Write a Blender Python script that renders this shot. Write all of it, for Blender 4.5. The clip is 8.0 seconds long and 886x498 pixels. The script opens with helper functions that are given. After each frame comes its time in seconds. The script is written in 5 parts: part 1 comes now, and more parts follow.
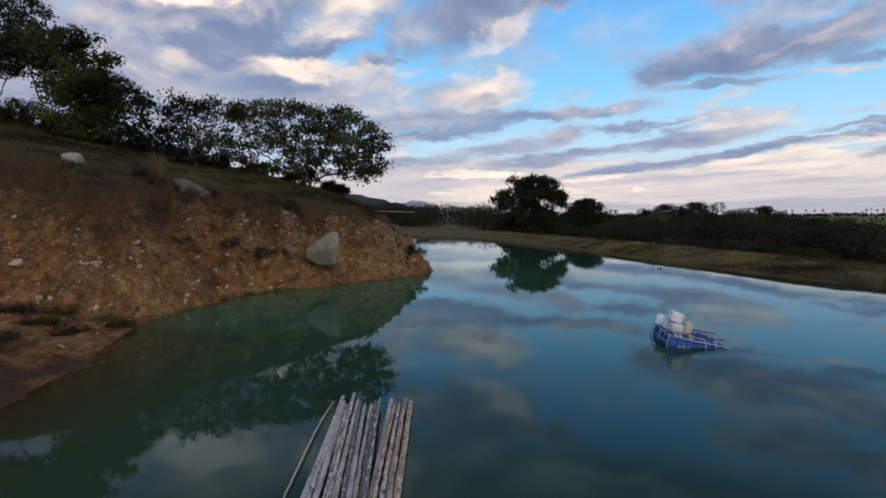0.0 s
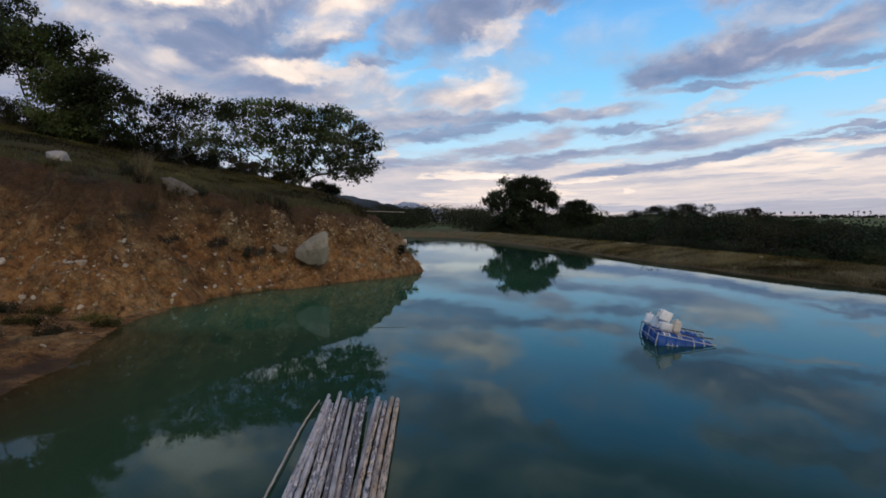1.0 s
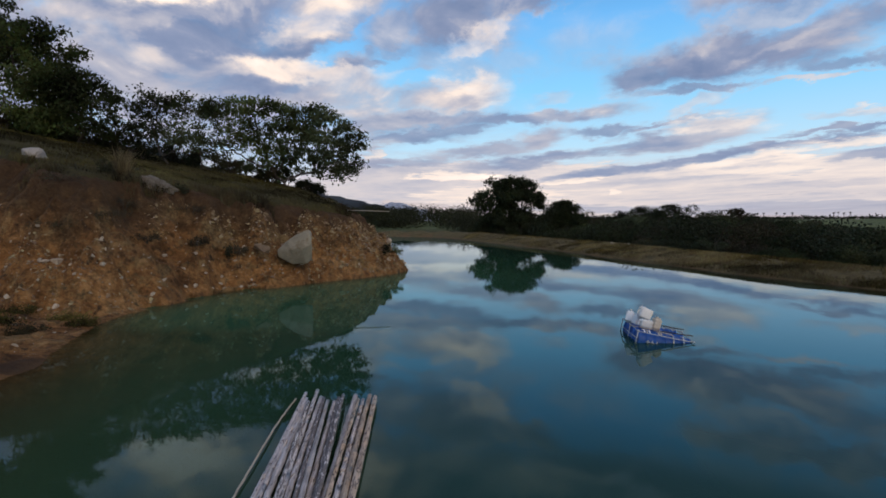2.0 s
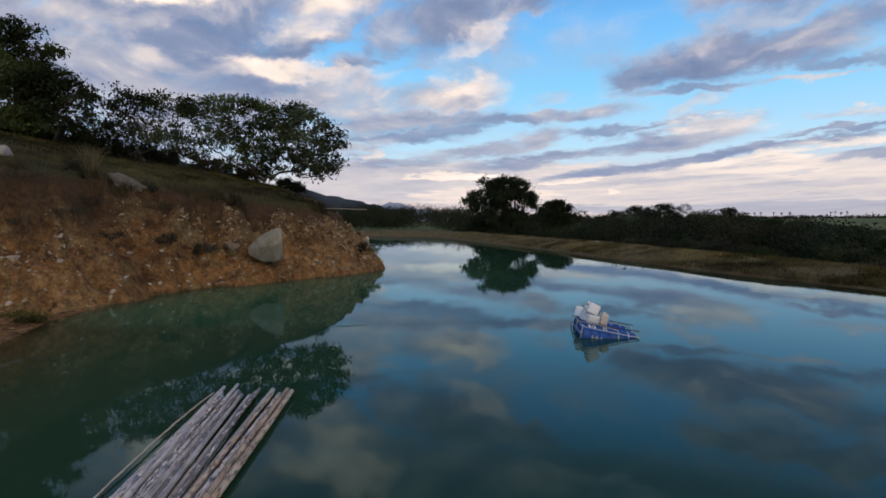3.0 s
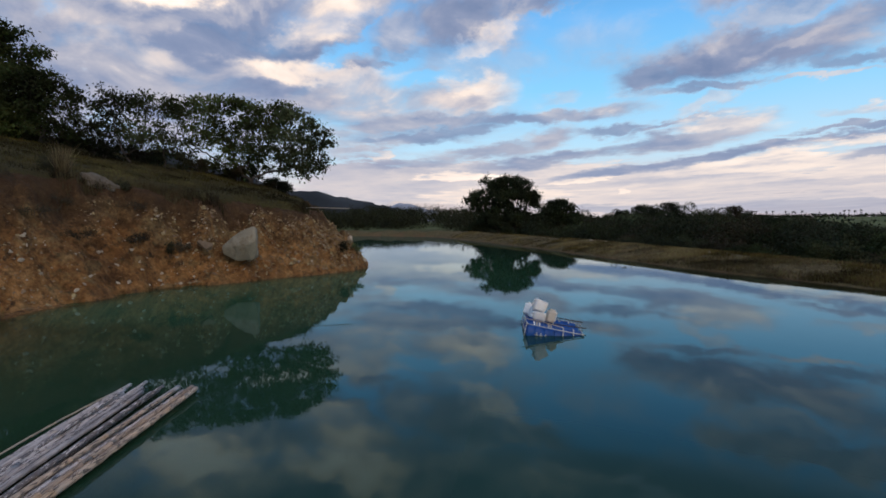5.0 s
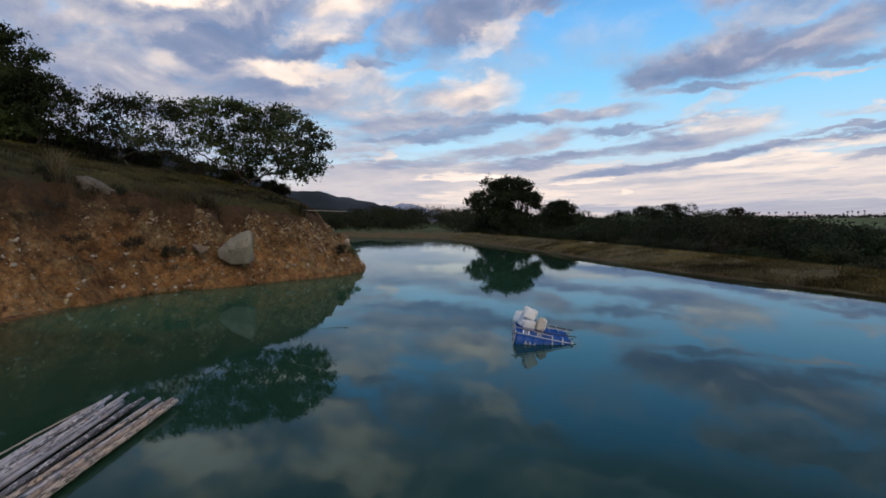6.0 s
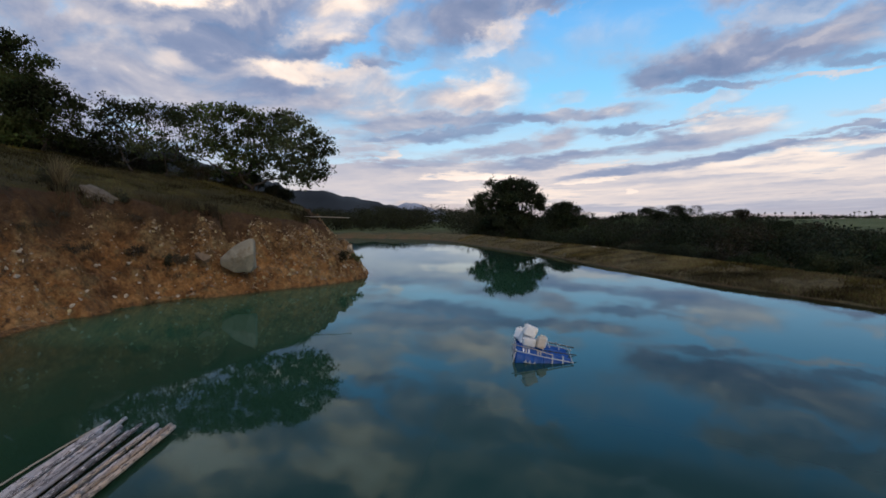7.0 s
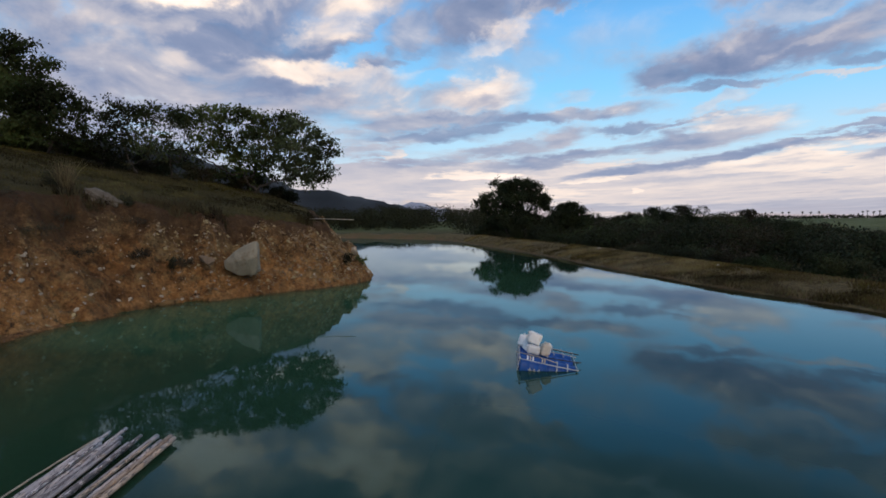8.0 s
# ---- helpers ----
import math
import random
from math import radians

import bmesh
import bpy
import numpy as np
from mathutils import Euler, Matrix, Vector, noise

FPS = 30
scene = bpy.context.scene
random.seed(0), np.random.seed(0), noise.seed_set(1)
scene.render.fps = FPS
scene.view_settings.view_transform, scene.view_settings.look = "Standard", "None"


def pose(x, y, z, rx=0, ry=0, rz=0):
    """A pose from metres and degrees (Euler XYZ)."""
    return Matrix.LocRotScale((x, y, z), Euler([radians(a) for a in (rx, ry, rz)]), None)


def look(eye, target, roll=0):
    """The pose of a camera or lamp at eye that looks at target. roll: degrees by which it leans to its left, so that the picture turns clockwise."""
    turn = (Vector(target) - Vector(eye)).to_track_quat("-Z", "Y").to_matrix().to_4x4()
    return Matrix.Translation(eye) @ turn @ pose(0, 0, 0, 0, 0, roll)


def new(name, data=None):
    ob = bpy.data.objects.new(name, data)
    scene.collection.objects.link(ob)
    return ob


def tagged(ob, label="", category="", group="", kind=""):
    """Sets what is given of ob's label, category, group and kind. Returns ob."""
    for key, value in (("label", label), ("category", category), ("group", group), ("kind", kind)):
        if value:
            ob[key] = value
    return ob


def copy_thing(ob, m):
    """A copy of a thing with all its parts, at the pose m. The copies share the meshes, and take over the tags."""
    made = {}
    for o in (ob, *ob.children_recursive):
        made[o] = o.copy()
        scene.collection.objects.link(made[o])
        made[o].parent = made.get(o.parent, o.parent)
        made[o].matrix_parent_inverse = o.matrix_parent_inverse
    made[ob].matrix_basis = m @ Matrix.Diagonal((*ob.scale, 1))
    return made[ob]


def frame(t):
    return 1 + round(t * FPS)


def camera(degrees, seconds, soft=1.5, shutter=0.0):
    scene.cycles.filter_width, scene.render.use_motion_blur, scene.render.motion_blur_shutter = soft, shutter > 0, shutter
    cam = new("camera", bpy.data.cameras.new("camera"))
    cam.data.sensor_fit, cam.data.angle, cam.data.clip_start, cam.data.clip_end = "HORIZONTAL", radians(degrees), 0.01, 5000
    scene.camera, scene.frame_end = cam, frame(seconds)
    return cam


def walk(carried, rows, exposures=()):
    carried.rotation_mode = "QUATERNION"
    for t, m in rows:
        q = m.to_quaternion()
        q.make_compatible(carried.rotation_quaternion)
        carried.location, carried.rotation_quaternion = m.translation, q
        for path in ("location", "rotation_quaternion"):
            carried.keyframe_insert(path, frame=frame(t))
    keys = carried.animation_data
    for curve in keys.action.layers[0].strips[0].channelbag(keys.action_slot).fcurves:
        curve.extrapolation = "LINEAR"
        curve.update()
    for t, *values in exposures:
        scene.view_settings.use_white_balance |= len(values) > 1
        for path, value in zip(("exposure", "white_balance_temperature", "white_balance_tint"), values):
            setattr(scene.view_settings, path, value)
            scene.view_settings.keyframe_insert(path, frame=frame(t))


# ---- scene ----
cam = camera(79.0, 8.0, soft=1.7)
PATH = [
    (0, (0.023, 1.167, 2.438), (0.005, 3.164, 2.331), -0.4),
    (0.5, (0.051, 1.204, 2.409), (0.022, 3.201, 2.305), -0.4),
    (1, (0.083, 1.227, 2.375), (0.095, 3.224, 2.273), -0.3),
    (1.5, (0.082, 1.27, 2.338), (0.152, 3.266, 2.238), -0.2),
    (2.8, (0.957, 1.26, 2.248), (0.993, 3.257, 2.147), -0.3),
    (3, (1.249, 1.28, 2.213), (1.312, 3.276, 2.113), -0.3),
    (3.5, (1.836, 1.324, 2.126), (1.913, 3.32, 2.029), -0.6),
    (4, (2.217, 1.393, 2.09), (2.29, 3.389, 1.993), -0.6),
    (4.5, (2.39, 1.415, 2.097), (2.426, 3.412, 1.999), -0.7),
    (6, (2.795, 1.491, 2.246), (2.813, 3.489, 2.149), -0.5),
    (6.5, (2.835, 1.509, 2.498), (2.839, 3.507, 2.397), -0.4),
    (7, (2.878, 1.532, 2.585), (2.88, 3.529, 2.486), -0.4),
    (7.5, (2.917, 1.59, 2.657), (2.91, 3.587, 2.558), -0.4),
    (8, (2.911, 1.629, 2.711), (2.894, 3.626, 2.61), -0.4),
]
walk(cam, [(t, look(eye, target, roll)) for t, eye, target, roll in PATH], exposures=[(0.0, 0.0), (8.0, 0.0)])


# ---- node helpers ----
class Nodes:
    """Short spelling for building node trees."""

    def __init__(self, tree):
        self.tree = tree
        tree.nodes.clear()

    def add(self, kind, **props):
        n = self.tree.nodes.new(kind)
        for k, v in props.items():
            if k == "operation":
                n.operation = v
            elif k == "blend":
                n.blend_type = v
            elif k == "dims":
                n.noise_dimensions = v
            elif k == "feature":
                n.feature = v
        return n

    def put(self, sock, v):
        if isinstance(v, bpy.types.NodeSocket):
            self.tree.links.new(v, sock)
        elif v is not None:
            sock.default_value = v

    def m(self, op, a, b=None, c=None):
        n = self.add("ShaderNodeMath", operation=op)
        for i, v in enumerate((a, b, c)):
            if v is not None:
                self.put(n.inputs[i], v)
        return n.outputs[0]

    def noise(self, vec, scale, detail=4.0, rough=0.55, dist=0.0):
        n = self.add("ShaderNodeTexNoise")
        self.put(n.inputs["Vector"], vec)
        n.inputs["Scale"].default_value, n.inputs["Detail"].default_value = scale, detail
        n.inputs["Roughness"].default_value, n.inputs["Distortion"].default_value = rough, dist
        return n.outputs[0]

    def voronoi(self, vec, scale, feature="F1", out="Distance"):
        n = self.add("ShaderNodeTexVoronoi", feature=feature)
        self.put(n.inputs["Vector"], vec)
        n.inputs["Scale"].default_value = scale
        return n.outputs[out]

    def ramp(self, fac, stops):
        n = self.add("ShaderNodeValToRGB")
        self.put(n.inputs[0], fac)
        e = n.color_ramp.elements
        while len(e) < len(stops):
            e.new(0.5)
        for el, (p, c) in zip(e, stops):
            el.position = p
            el.color = (*c, 1) if len(c) == 3 else c
        return n.outputs[0]

    def step(self, v, lo, hi):
        n = self.add("ShaderNodeMapRange")
        n.interpolation_type = "SMOOTHSTEP"
        self.put(n.inputs[0], v)
        n.inputs[1].default_value, n.inputs[2].default_value = lo, hi
        return n.outputs[0]

    def mix(self, fac, a, b, blend="MIX"):
        n = self.add("ShaderNodeMix")
        n.data_type, n.blend_type = "RGBA", blend
        self.put(n.inputs[0], fac)
        self.put(n.inputs[6], (*a, 1) if isinstance(a, tuple) else a)
        self.put(n.inputs[7], (*b, 1) if isinstance(b, tuple) else b)
        return n.outputs[2]

    def bump(self, height, strength, distance):
        n = self.add("ShaderNodeBump")
        n.inputs["Strength"].default_value, n.inputs["Distance"].default_value = strength, distance
        self.put(n.inputs["Height"], height)
        return n.outputs[0]


# ---- sky: dusk blue with lit and shaded cloud banks ----
# azimuth, elevation, half width, half height (degrees), slant, tone (0 shaded grey, 1 lit cream), strength (negative: a clear gap)
OVERHEAD = [
    (-10.4, 24.4, 6.2, 2.55, 13, 1.00, 1.00),
    (-24.4, 22.1, 5.3, 1.85, 10, 1.05, 1.00),
    (-33.4, 21.1, 4.4, 2.04, 13, 0.35, 0.90),
    (-19.9, 25.7, 6.1, 1.93, 9, 0.40, 0.90),
    (-34.5, 22.9, 7.9, 2.35, 15, 0.35, 0.90),
    (0.6, 27.2, 5.3, 1.80, 8, 0.30, 0.90),
]
VEIL = [
    (27.0, 3.2, 25.5, 2.80, 1, 0.63, 0.92),
    (4.2, 4.1, 19.7, 2.49, -0, 0.62, 0.95),
    (-6.6, 4.0, 8.2, 2.64, 1, 0.56, 1.00),
    (38.0, 4.5, 6.6, 1.44, 0, 0.68, 0.85),
    (2.7, 4.9, 4.2, 0.59, -0, 0.90, 0.90),
    (15.3, 4.2, 4.0, 0.35, 4, 0.85, 0.80),
    (19.5, 3.0, 0.6, 0.23, 4, 0.80, 0.70),
    (29.5, 2.2, 12.2, 0.74, -0, 0.54, 0.60),
    (36.9, 1.2, 8.0, 0.59, -1, 0.40, 0.80),
    (-4.8, 6.9, 1.5, 0.52, 1, 0.85, 0.90),
    (6.6, 2.9, 8.3, 0.83, -0, 0.72, 0.80),
    (29.0, 1.0, 21.9, 0.48, -1, 0.42, 0.75),
]
LEFT_BANK = [
    (-25.6, 13.6, 33.0, 9.31, 7, 0.36, 1.00),
    (-24.5, 19.4, 36.5, 2.76, 9, 0.38, 1.00),
    (-32.5, 12.2, 8.2, 5.08, 8, 0.34, 0.80),
    (-18.1, 17.9, 11.1, 2.96, 9, 0.17, 0.95),
    (-16.8, 16.4, 7.0, 1.11, 10, 0.06, 0.90),
    (-27.5, 17.1, 3.0, 2.22, 9, 0.30, 0.80),
    (-10.4, 20.2, 5.4, 1.79, 23, 0.70, 0.85),
    (-15.4, 18.4, 2.4, 0.70, 23, 0.62, 0.60),
    (-32.0, 17.7, 4.2, 1.75, -11, 0.58, 0.85),
    (-26.9, 15.1, 2.6, 1.33, -12, 0.70, 0.85),
    (-23.1, 18.9, 5.4, 0.66, 13, 0.52, 0.60),
    (-24.1, 14.2, 2.9, 0.79, -2, 0.54, 0.60),
    (-12.2, 14.9, 10.1, 1.37, -2, 0.76, 0.90),
    (-5.9, 13.6, 4.7, 1.31, -2, 0.58, 0.90),
]
LEFT_LOW = [
    (-17.6, 13.1, 6.4, 0.89, 4, 0.20, 0.85),
    (-22.7, 13.4, 3.0, 0.80, 6, 0.35, 0.70),
    (-8.8, 11.7, 5.2, 0.88, 2, 0.50, 0.80),
    (-3.0, 10.5, 10.1, 1.25, 1, 0.40, 0.95),
    (-1.8, 8.8, 6.5, 0.81, 3, 0.16, 0.90),
    (3.0, 13.0, 6.2, 2.33, 3, 0.56, 1.00),
    (4.4, 14.2, 3.9, 0.99, -8, 0.74, 0.85),
    (-1.3, 12.5, 1.9, 1.23, 10, 0.36, 0.80),
    (3.0, 10.7, 8.3, 0.57, 2, 0.28, 0.90),
    (-6.5, 7.7, 4.7, 0.69, 7, 0.42, 0.90),
    (-10.3, 9.1, 3.4, 0.90, 2, 0.36, 0.80),
    (7.7, 13.0, 1.8, 0.89, -1, 0.66, 0.80),
]
GAPS = [
    (-7.3, 18.1, 4.6, 0.88, 27, 0.00, -1.00),
    (-3.0, 16.5, 2.5, 1.60, 10, 0.00, -0.90),
    (-0.9, 14.8, 3.6, 0.76, 14, 0.00, -0.95),
    (-3.8, 20.7, 1.3, 2.01, 2, 0.00, -0.55),
    (10.3, 14.5, 2.0, 4.87, -2, 0.00, -1.00),
    (10.6, 18.8, 5.2, 1.33, 25, 0.00, -1.00),
    (0.6, 7.8, 3.6, 0.35, 8, 0.00, -0.80),
    (16.3, 12.6, 7.3, 3.24, -3, 0.00, -1.00),
    (-11.0, 16.2, 1.7, 0.42, 13, 0.00, -0.60),
]
TOP_CLOUD = [
    (3.0, 20.2, 6.2, 3.15, 7, 0.20, 1.00),
    (-2.9, 19.2, 3.5, 1.75, 10, 0.32, 0.85),
    (10.6, 21.1, 5.5, 0.99, 9, 0.30, 0.95),
    (5.9, 18.4, 5.0, 0.94, 29, 0.66, 0.75),
    (3.8, 17.0, 2.0, 0.58, 18, 0.68, 0.70),
    (0.6, 20.5, 3.5, 1.52, 0, 0.16, 0.70),
    (-6.5, 16.3, 3.0, 0.53, 4, 0.24, 0.80),
    (-2.7, 17.6, 2.4, 0.74, 1, 0.36, 0.60),
    (8.4, 16.3, 2.2, 1.06, -2, 0.52, 0.35),
    (12.6, 12.8, 1.8, 0.66, 7, 0.48, 0.40),
    (4.1, 24.7, 11.2, 1.70, 7, 0.36, 0.95),
]
RIGHT_BANK = [
    (31.9, 15.0, 12.1, 2.17, 2, 0.26, 1.00),
    (22.8, 13.9, 4.9, 1.03, 7, 0.18, 0.95),
    (36.5, 15.8, 7.7, 2.13, 3, 0.30, 0.95),
    (28.2, 14.1, 7.2, 1.08, 2, 0.13, 0.80),
    (33.2, 15.2, 3.5, 0.46, 16, 0.44, 0.60),
    (33.5, 18.2, 5.2, 1.07, 11, 0.50, 0.75),
    (29.8, 18.9, 1.2, 1.01, -9, 0.55, 0.45),
    (38.5, 13.2, 5.4, 0.71, -5, 0.15, 0.80),
    (36.4, 12.1, 4.5, 0.28, -0, 0.60, 0.75),
    (28.0, 12.3, 5.3, 0.45, -2, 0.20, 0.85),
    (39.6, 15.9, 3.4, 1.28, -2, 0.42, 0.80),
    (27.4, 10.9, 2.9, 0.51, 17, 0.52, 0.55),
    (38.3, 19.9, 12.9, 1.65, -0, 0.22, 0.95),
]
STREAKS = [
    (10.6, 10.6, 8.7, 0.62, 2, 0.28, 0.92),
    (1.8, 9.3, 4.8, 0.52, 8, 0.20, 0.85),
    (11.8, 8.6, 2.9, 0.97, 6, 0.44, 0.95),
    (18.2, 9.0, 3.4, 0.44, 3, 0.24, 0.85),
    (23.6, 9.2, 4.9, 0.32, 10, 0.22, 0.85),
    (28.1, 8.9, 4.6, 0.98, 1, 0.70, 0.90),
    (24.9, 7.7, 6.6, 0.91, 5, 0.40, 0.95),
    (21.3, 7.6, 4.8, 0.55, 6, 0.22, 0.85),
    (5.4, 7.2, 6.0, 0.76, 5, 0.36, 0.92),
    (12.4, 6.5, 9.2, 0.63, 6, 0.27, 0.95),
    (8.9, 8.0, 3.5, 0.35, 7, 0.30, 0.70),
    (-1.2, 6.3, 5.4, 0.53, 4, 0.30, 0.85),
]
STREAKS_EAST = [
    (27.0, 5.8, 13.2, 0.48, 6, 0.25, 0.97),
    (35.6, 6.9, 7.0, 0.39, 5, 0.25, 0.95),
    (18.1, 5.0, 5.2, 0.40, 4, 0.24, 0.90),
    (38.3, 7.8, 4.5, 0.28, 2, 0.24, 0.90),
    (40.1, 5.5, 3.1, 0.42, 2, 0.27, 0.90),
    (38.7, 6.7, 3.6, 0.52, 2, 0.80, 0.85),
    (32.1, 5.7, 5.8, 0.31, 6, 0.80, 0.70),
    (39.8, 9.2, 2.6, 0.27, -2, 0.70, 0.65),
    (25.5, 4.1, 9.0, 0.33, 3, 0.48, 0.60),
    (30.3, 4.6, 5.5, 0.31, 3, 0.78, 0.60),
    (34.8, 3.2, 6.7, 0.30, 1, 0.46, 0.60),
    (38.3, 9.0, 3.5, 0.37, 1, 0.50, 0.50),
]
CLOUDS = [(VEIL, 0.10), (LEFT_BANK, 0.40), (LEFT_LOW, 0.38), (OVERHEAD, 0.42), (GAPS, 0.40), (TOP_CLOUD, 0.38), (RIGHT_BANK, 0.34), (STREAKS, 0.36), (STREAKS_EAST, 0.34)]
SKY_GAIN = 1.07
world = bpy.data.worlds.new("dusk_sky")
scene.world = world
world.use_nodes = True
N = Nodes(world.node_tree)
way = N.add("ShaderNodeTexCoord").outputs["Generated"]
sep = N.add("ShaderNodeSeparateXYZ")
N.put(sep.inputs[0], way)
az = N.m("DEGREES", N.m("ARCTAN2", sep.outputs[0], sep.outputs[1]))
el = N.m("DEGREES", N.m("ARCSINE", sep.outputs[2]))
# cloud coordinates: broad heaps overhead that flatten and crowd towards the horizon
slope = N.m("MULTIPLY", N.m("MINIMUM", N.m("MAXIMUM", N.m("SUBTRACT", az, 6.0), 0.0), 40.0), 0.035)
low = N.m("MAXIMUM", N.m("SUBTRACT", el, slope), -2.5)
flat = N.add("ShaderNodeCombineXYZ")
N.put(flat.inputs[0], N.m("MULTIPLY", sep.outputs[0], 3.0))
N.put(flat.inputs[1], N.m("MULTIPLY", N.m("LOGARITHM", N.m("ADD", low, 4.0), math.e), 1.7))
N.put(flat.inputs[2], N.m("MULTIPLY", sep.outputs[1], 3.0))
sheet = flat.outputs[0]
warp_a = N.m("SUBTRACT", N.noise(sheet, 1.6, 6, 0.6), 0.5)
warp_b = N.m("SUBTRACT", N.noise(sheet, 4.2, 6, 0.6), 0.5)
azw = N.m("MULTIPLY_ADD", warp_a, 7.0, az)
elw = N.m("MULTIPLY_ADD", N.m("MULTIPLY", warp_b, N.m("MULTIPLY_ADD", el, 0.045, 0.10)), 6.0, el)
tuft = N.noise(sheet, 2.3, 7, 0.54, 0.35)
lift = N.add("ShaderNodeVectorMath", operation="ADD")
N.put(lift.inputs[0], sheet)
lift.inputs[1].default_value = (0.03, 0.10, 0)
tuft_up = N.noise(lift.outputs[0], 2.3, 7, 0.54, 0.35)
# fine combed streaks that show low down
comb = N.add("ShaderNodeMapping")
N.put(comb.inputs[0], sheet)
comb.inputs["Scale"].default_value = (1.0, 2.6, 1.0)
comb.inputs["Rotation"].default_value = (0, 0, radians(-7))
streak = N.m("MULTIPLY", N.m("SUBTRACT", N.noise(comb.outputs[0], 4.6, 6, 0.62, 0.25), 0.5), N.step(el, 13.0, 6.0))
ragged = N.m("ADD", N.m("MULTIPLY", N.m("SUBTRACT", tuft, 0.5), N.m("MULTIPLY_ADD", N.step(el, 3.0, 11.0), 0.8, 0.5)), N.m("MULTIPLY", streak, 0.9))
# the open sky away from the view carries broken cloud of the same kind; overhead, unseen, it is added thick and grey to
# dim the water
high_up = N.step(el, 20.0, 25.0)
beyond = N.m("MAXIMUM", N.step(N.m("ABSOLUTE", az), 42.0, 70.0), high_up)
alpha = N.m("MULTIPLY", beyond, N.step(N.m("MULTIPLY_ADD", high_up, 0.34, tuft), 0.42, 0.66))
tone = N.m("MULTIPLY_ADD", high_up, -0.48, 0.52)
# bank over bank, each with a ragged edge
for bank, edge in CLOUDS:
    for a0, e0, sa, se, slant, shade, strength in bank:
        c, s = math.cos(radians(slant)), math.sin(radians(slant))
        da, de = N.m("SUBTRACT", azw, a0), N.m("SUBTRACT", elw, e0)
        u = N.m("MULTIPLY_ADD", da, c / sa, N.m("MULTIPLY", de, s / sa))
        v = N.m("MULTIPLY_ADD", da, -s / se, N.m("MULTIPLY", de, c / se))
        q = N.m("MULTIPLY_ADD", u, u, N.m("MULTIPLY", v, v))
        g = N.m("ADD", N.m("EXPONENT", N.m("MULTIPLY", q, -0.75)), ragged)
        g = N.m("MULTIPLY", N.step(g, 0.5 - edge, 0.5 + edge), abs(strength))
        if strength < 0:
            alpha = N.m("MULTIPLY", alpha, N.m("SUBTRACT", 1.0, g))
        else:
            alpha = N.m("MAXIMUM", alpha, g)
            tone = N.m("MULTIPLY_ADD", g, N.m("SUBTRACT", shade, tone), tone)
relief = N.m("MULTIPLY", N.m("SUBTRACT", tuft, tuft_up), N.m("MULTIPLY_ADD", N.step(el, 3.0, 12.0), 0.75, 0.3))
tone = N.m("ADD", N.m("MULTIPLY_ADD", streak, 0.30, tone), relief)
cloud = N.ramp(tone, [
    (0.0, (0.155, 0.22, 0.38)), (0.25, (0.26, 0.31, 0.46)), (0.5, (0.51, 0.50, 0.57)),
    (0.74, (0.95, 0.80, 0.71)), (1.0, (1.12, 1.02, 0.92))])
clear = N.ramp(N.m("DIVIDE", el, 60.0), [
    (0.0, (0.50, 0.43, 0.48)), (0.05, (0.76, 0.66, 0.65)), (0.12, (0.52, 0.80, 1.02)),
    (0.22, (0.27, 0.68, 1.06)), (0.33, (0.17, 0.52, 1.0)), (0.45, (0.06, 0.23, 0.54)), (1.0, (0.06, 0.20, 0.52))])
nishita = N.add("ShaderNodeTexSky")
nishita.sky_type, nishita.sun_disc = "NISHITA", False
nishita.sun_elevation, nishita.sun_rotation = radians(4.0), radians(150)
clear = N.mix(0.12, clear, N.mix(1.0, nishita.outputs[0], (0.12, 0.12, 0.12), "MULTIPLY"))
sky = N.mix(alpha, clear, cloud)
back = N.add("ShaderNodeBackground")
N.put(back.inputs[0], sky)
back.inputs[1].default_value = SKY_GAIN
N.put(N.add("ShaderNodeOutputWorld").inputs[0], back.outputs[0])

sun = new("sun", bpy.data.lights.new("sun", "SUN"))
sun.data.energy, sun.data.angle, sun.data.color = 0.97, radians(35), (1.0, 0.74, 0.48)
sun.matrix_world = look((14, -25, 20), (0, 0, 0))


# ---- materials ----
def material(name):
    mat = bpy.data.materials.new(name)
    mat.use_nodes = True
    n = Nodes(mat.node_tree)
    bsdf = n.add("ShaderNodeBsdfPrincipled")
    out = n.add("ShaderNodeOutputMaterial")
    n.put(out.inputs[0], bsdf.outputs[0])
    return mat, n, bsdf, out


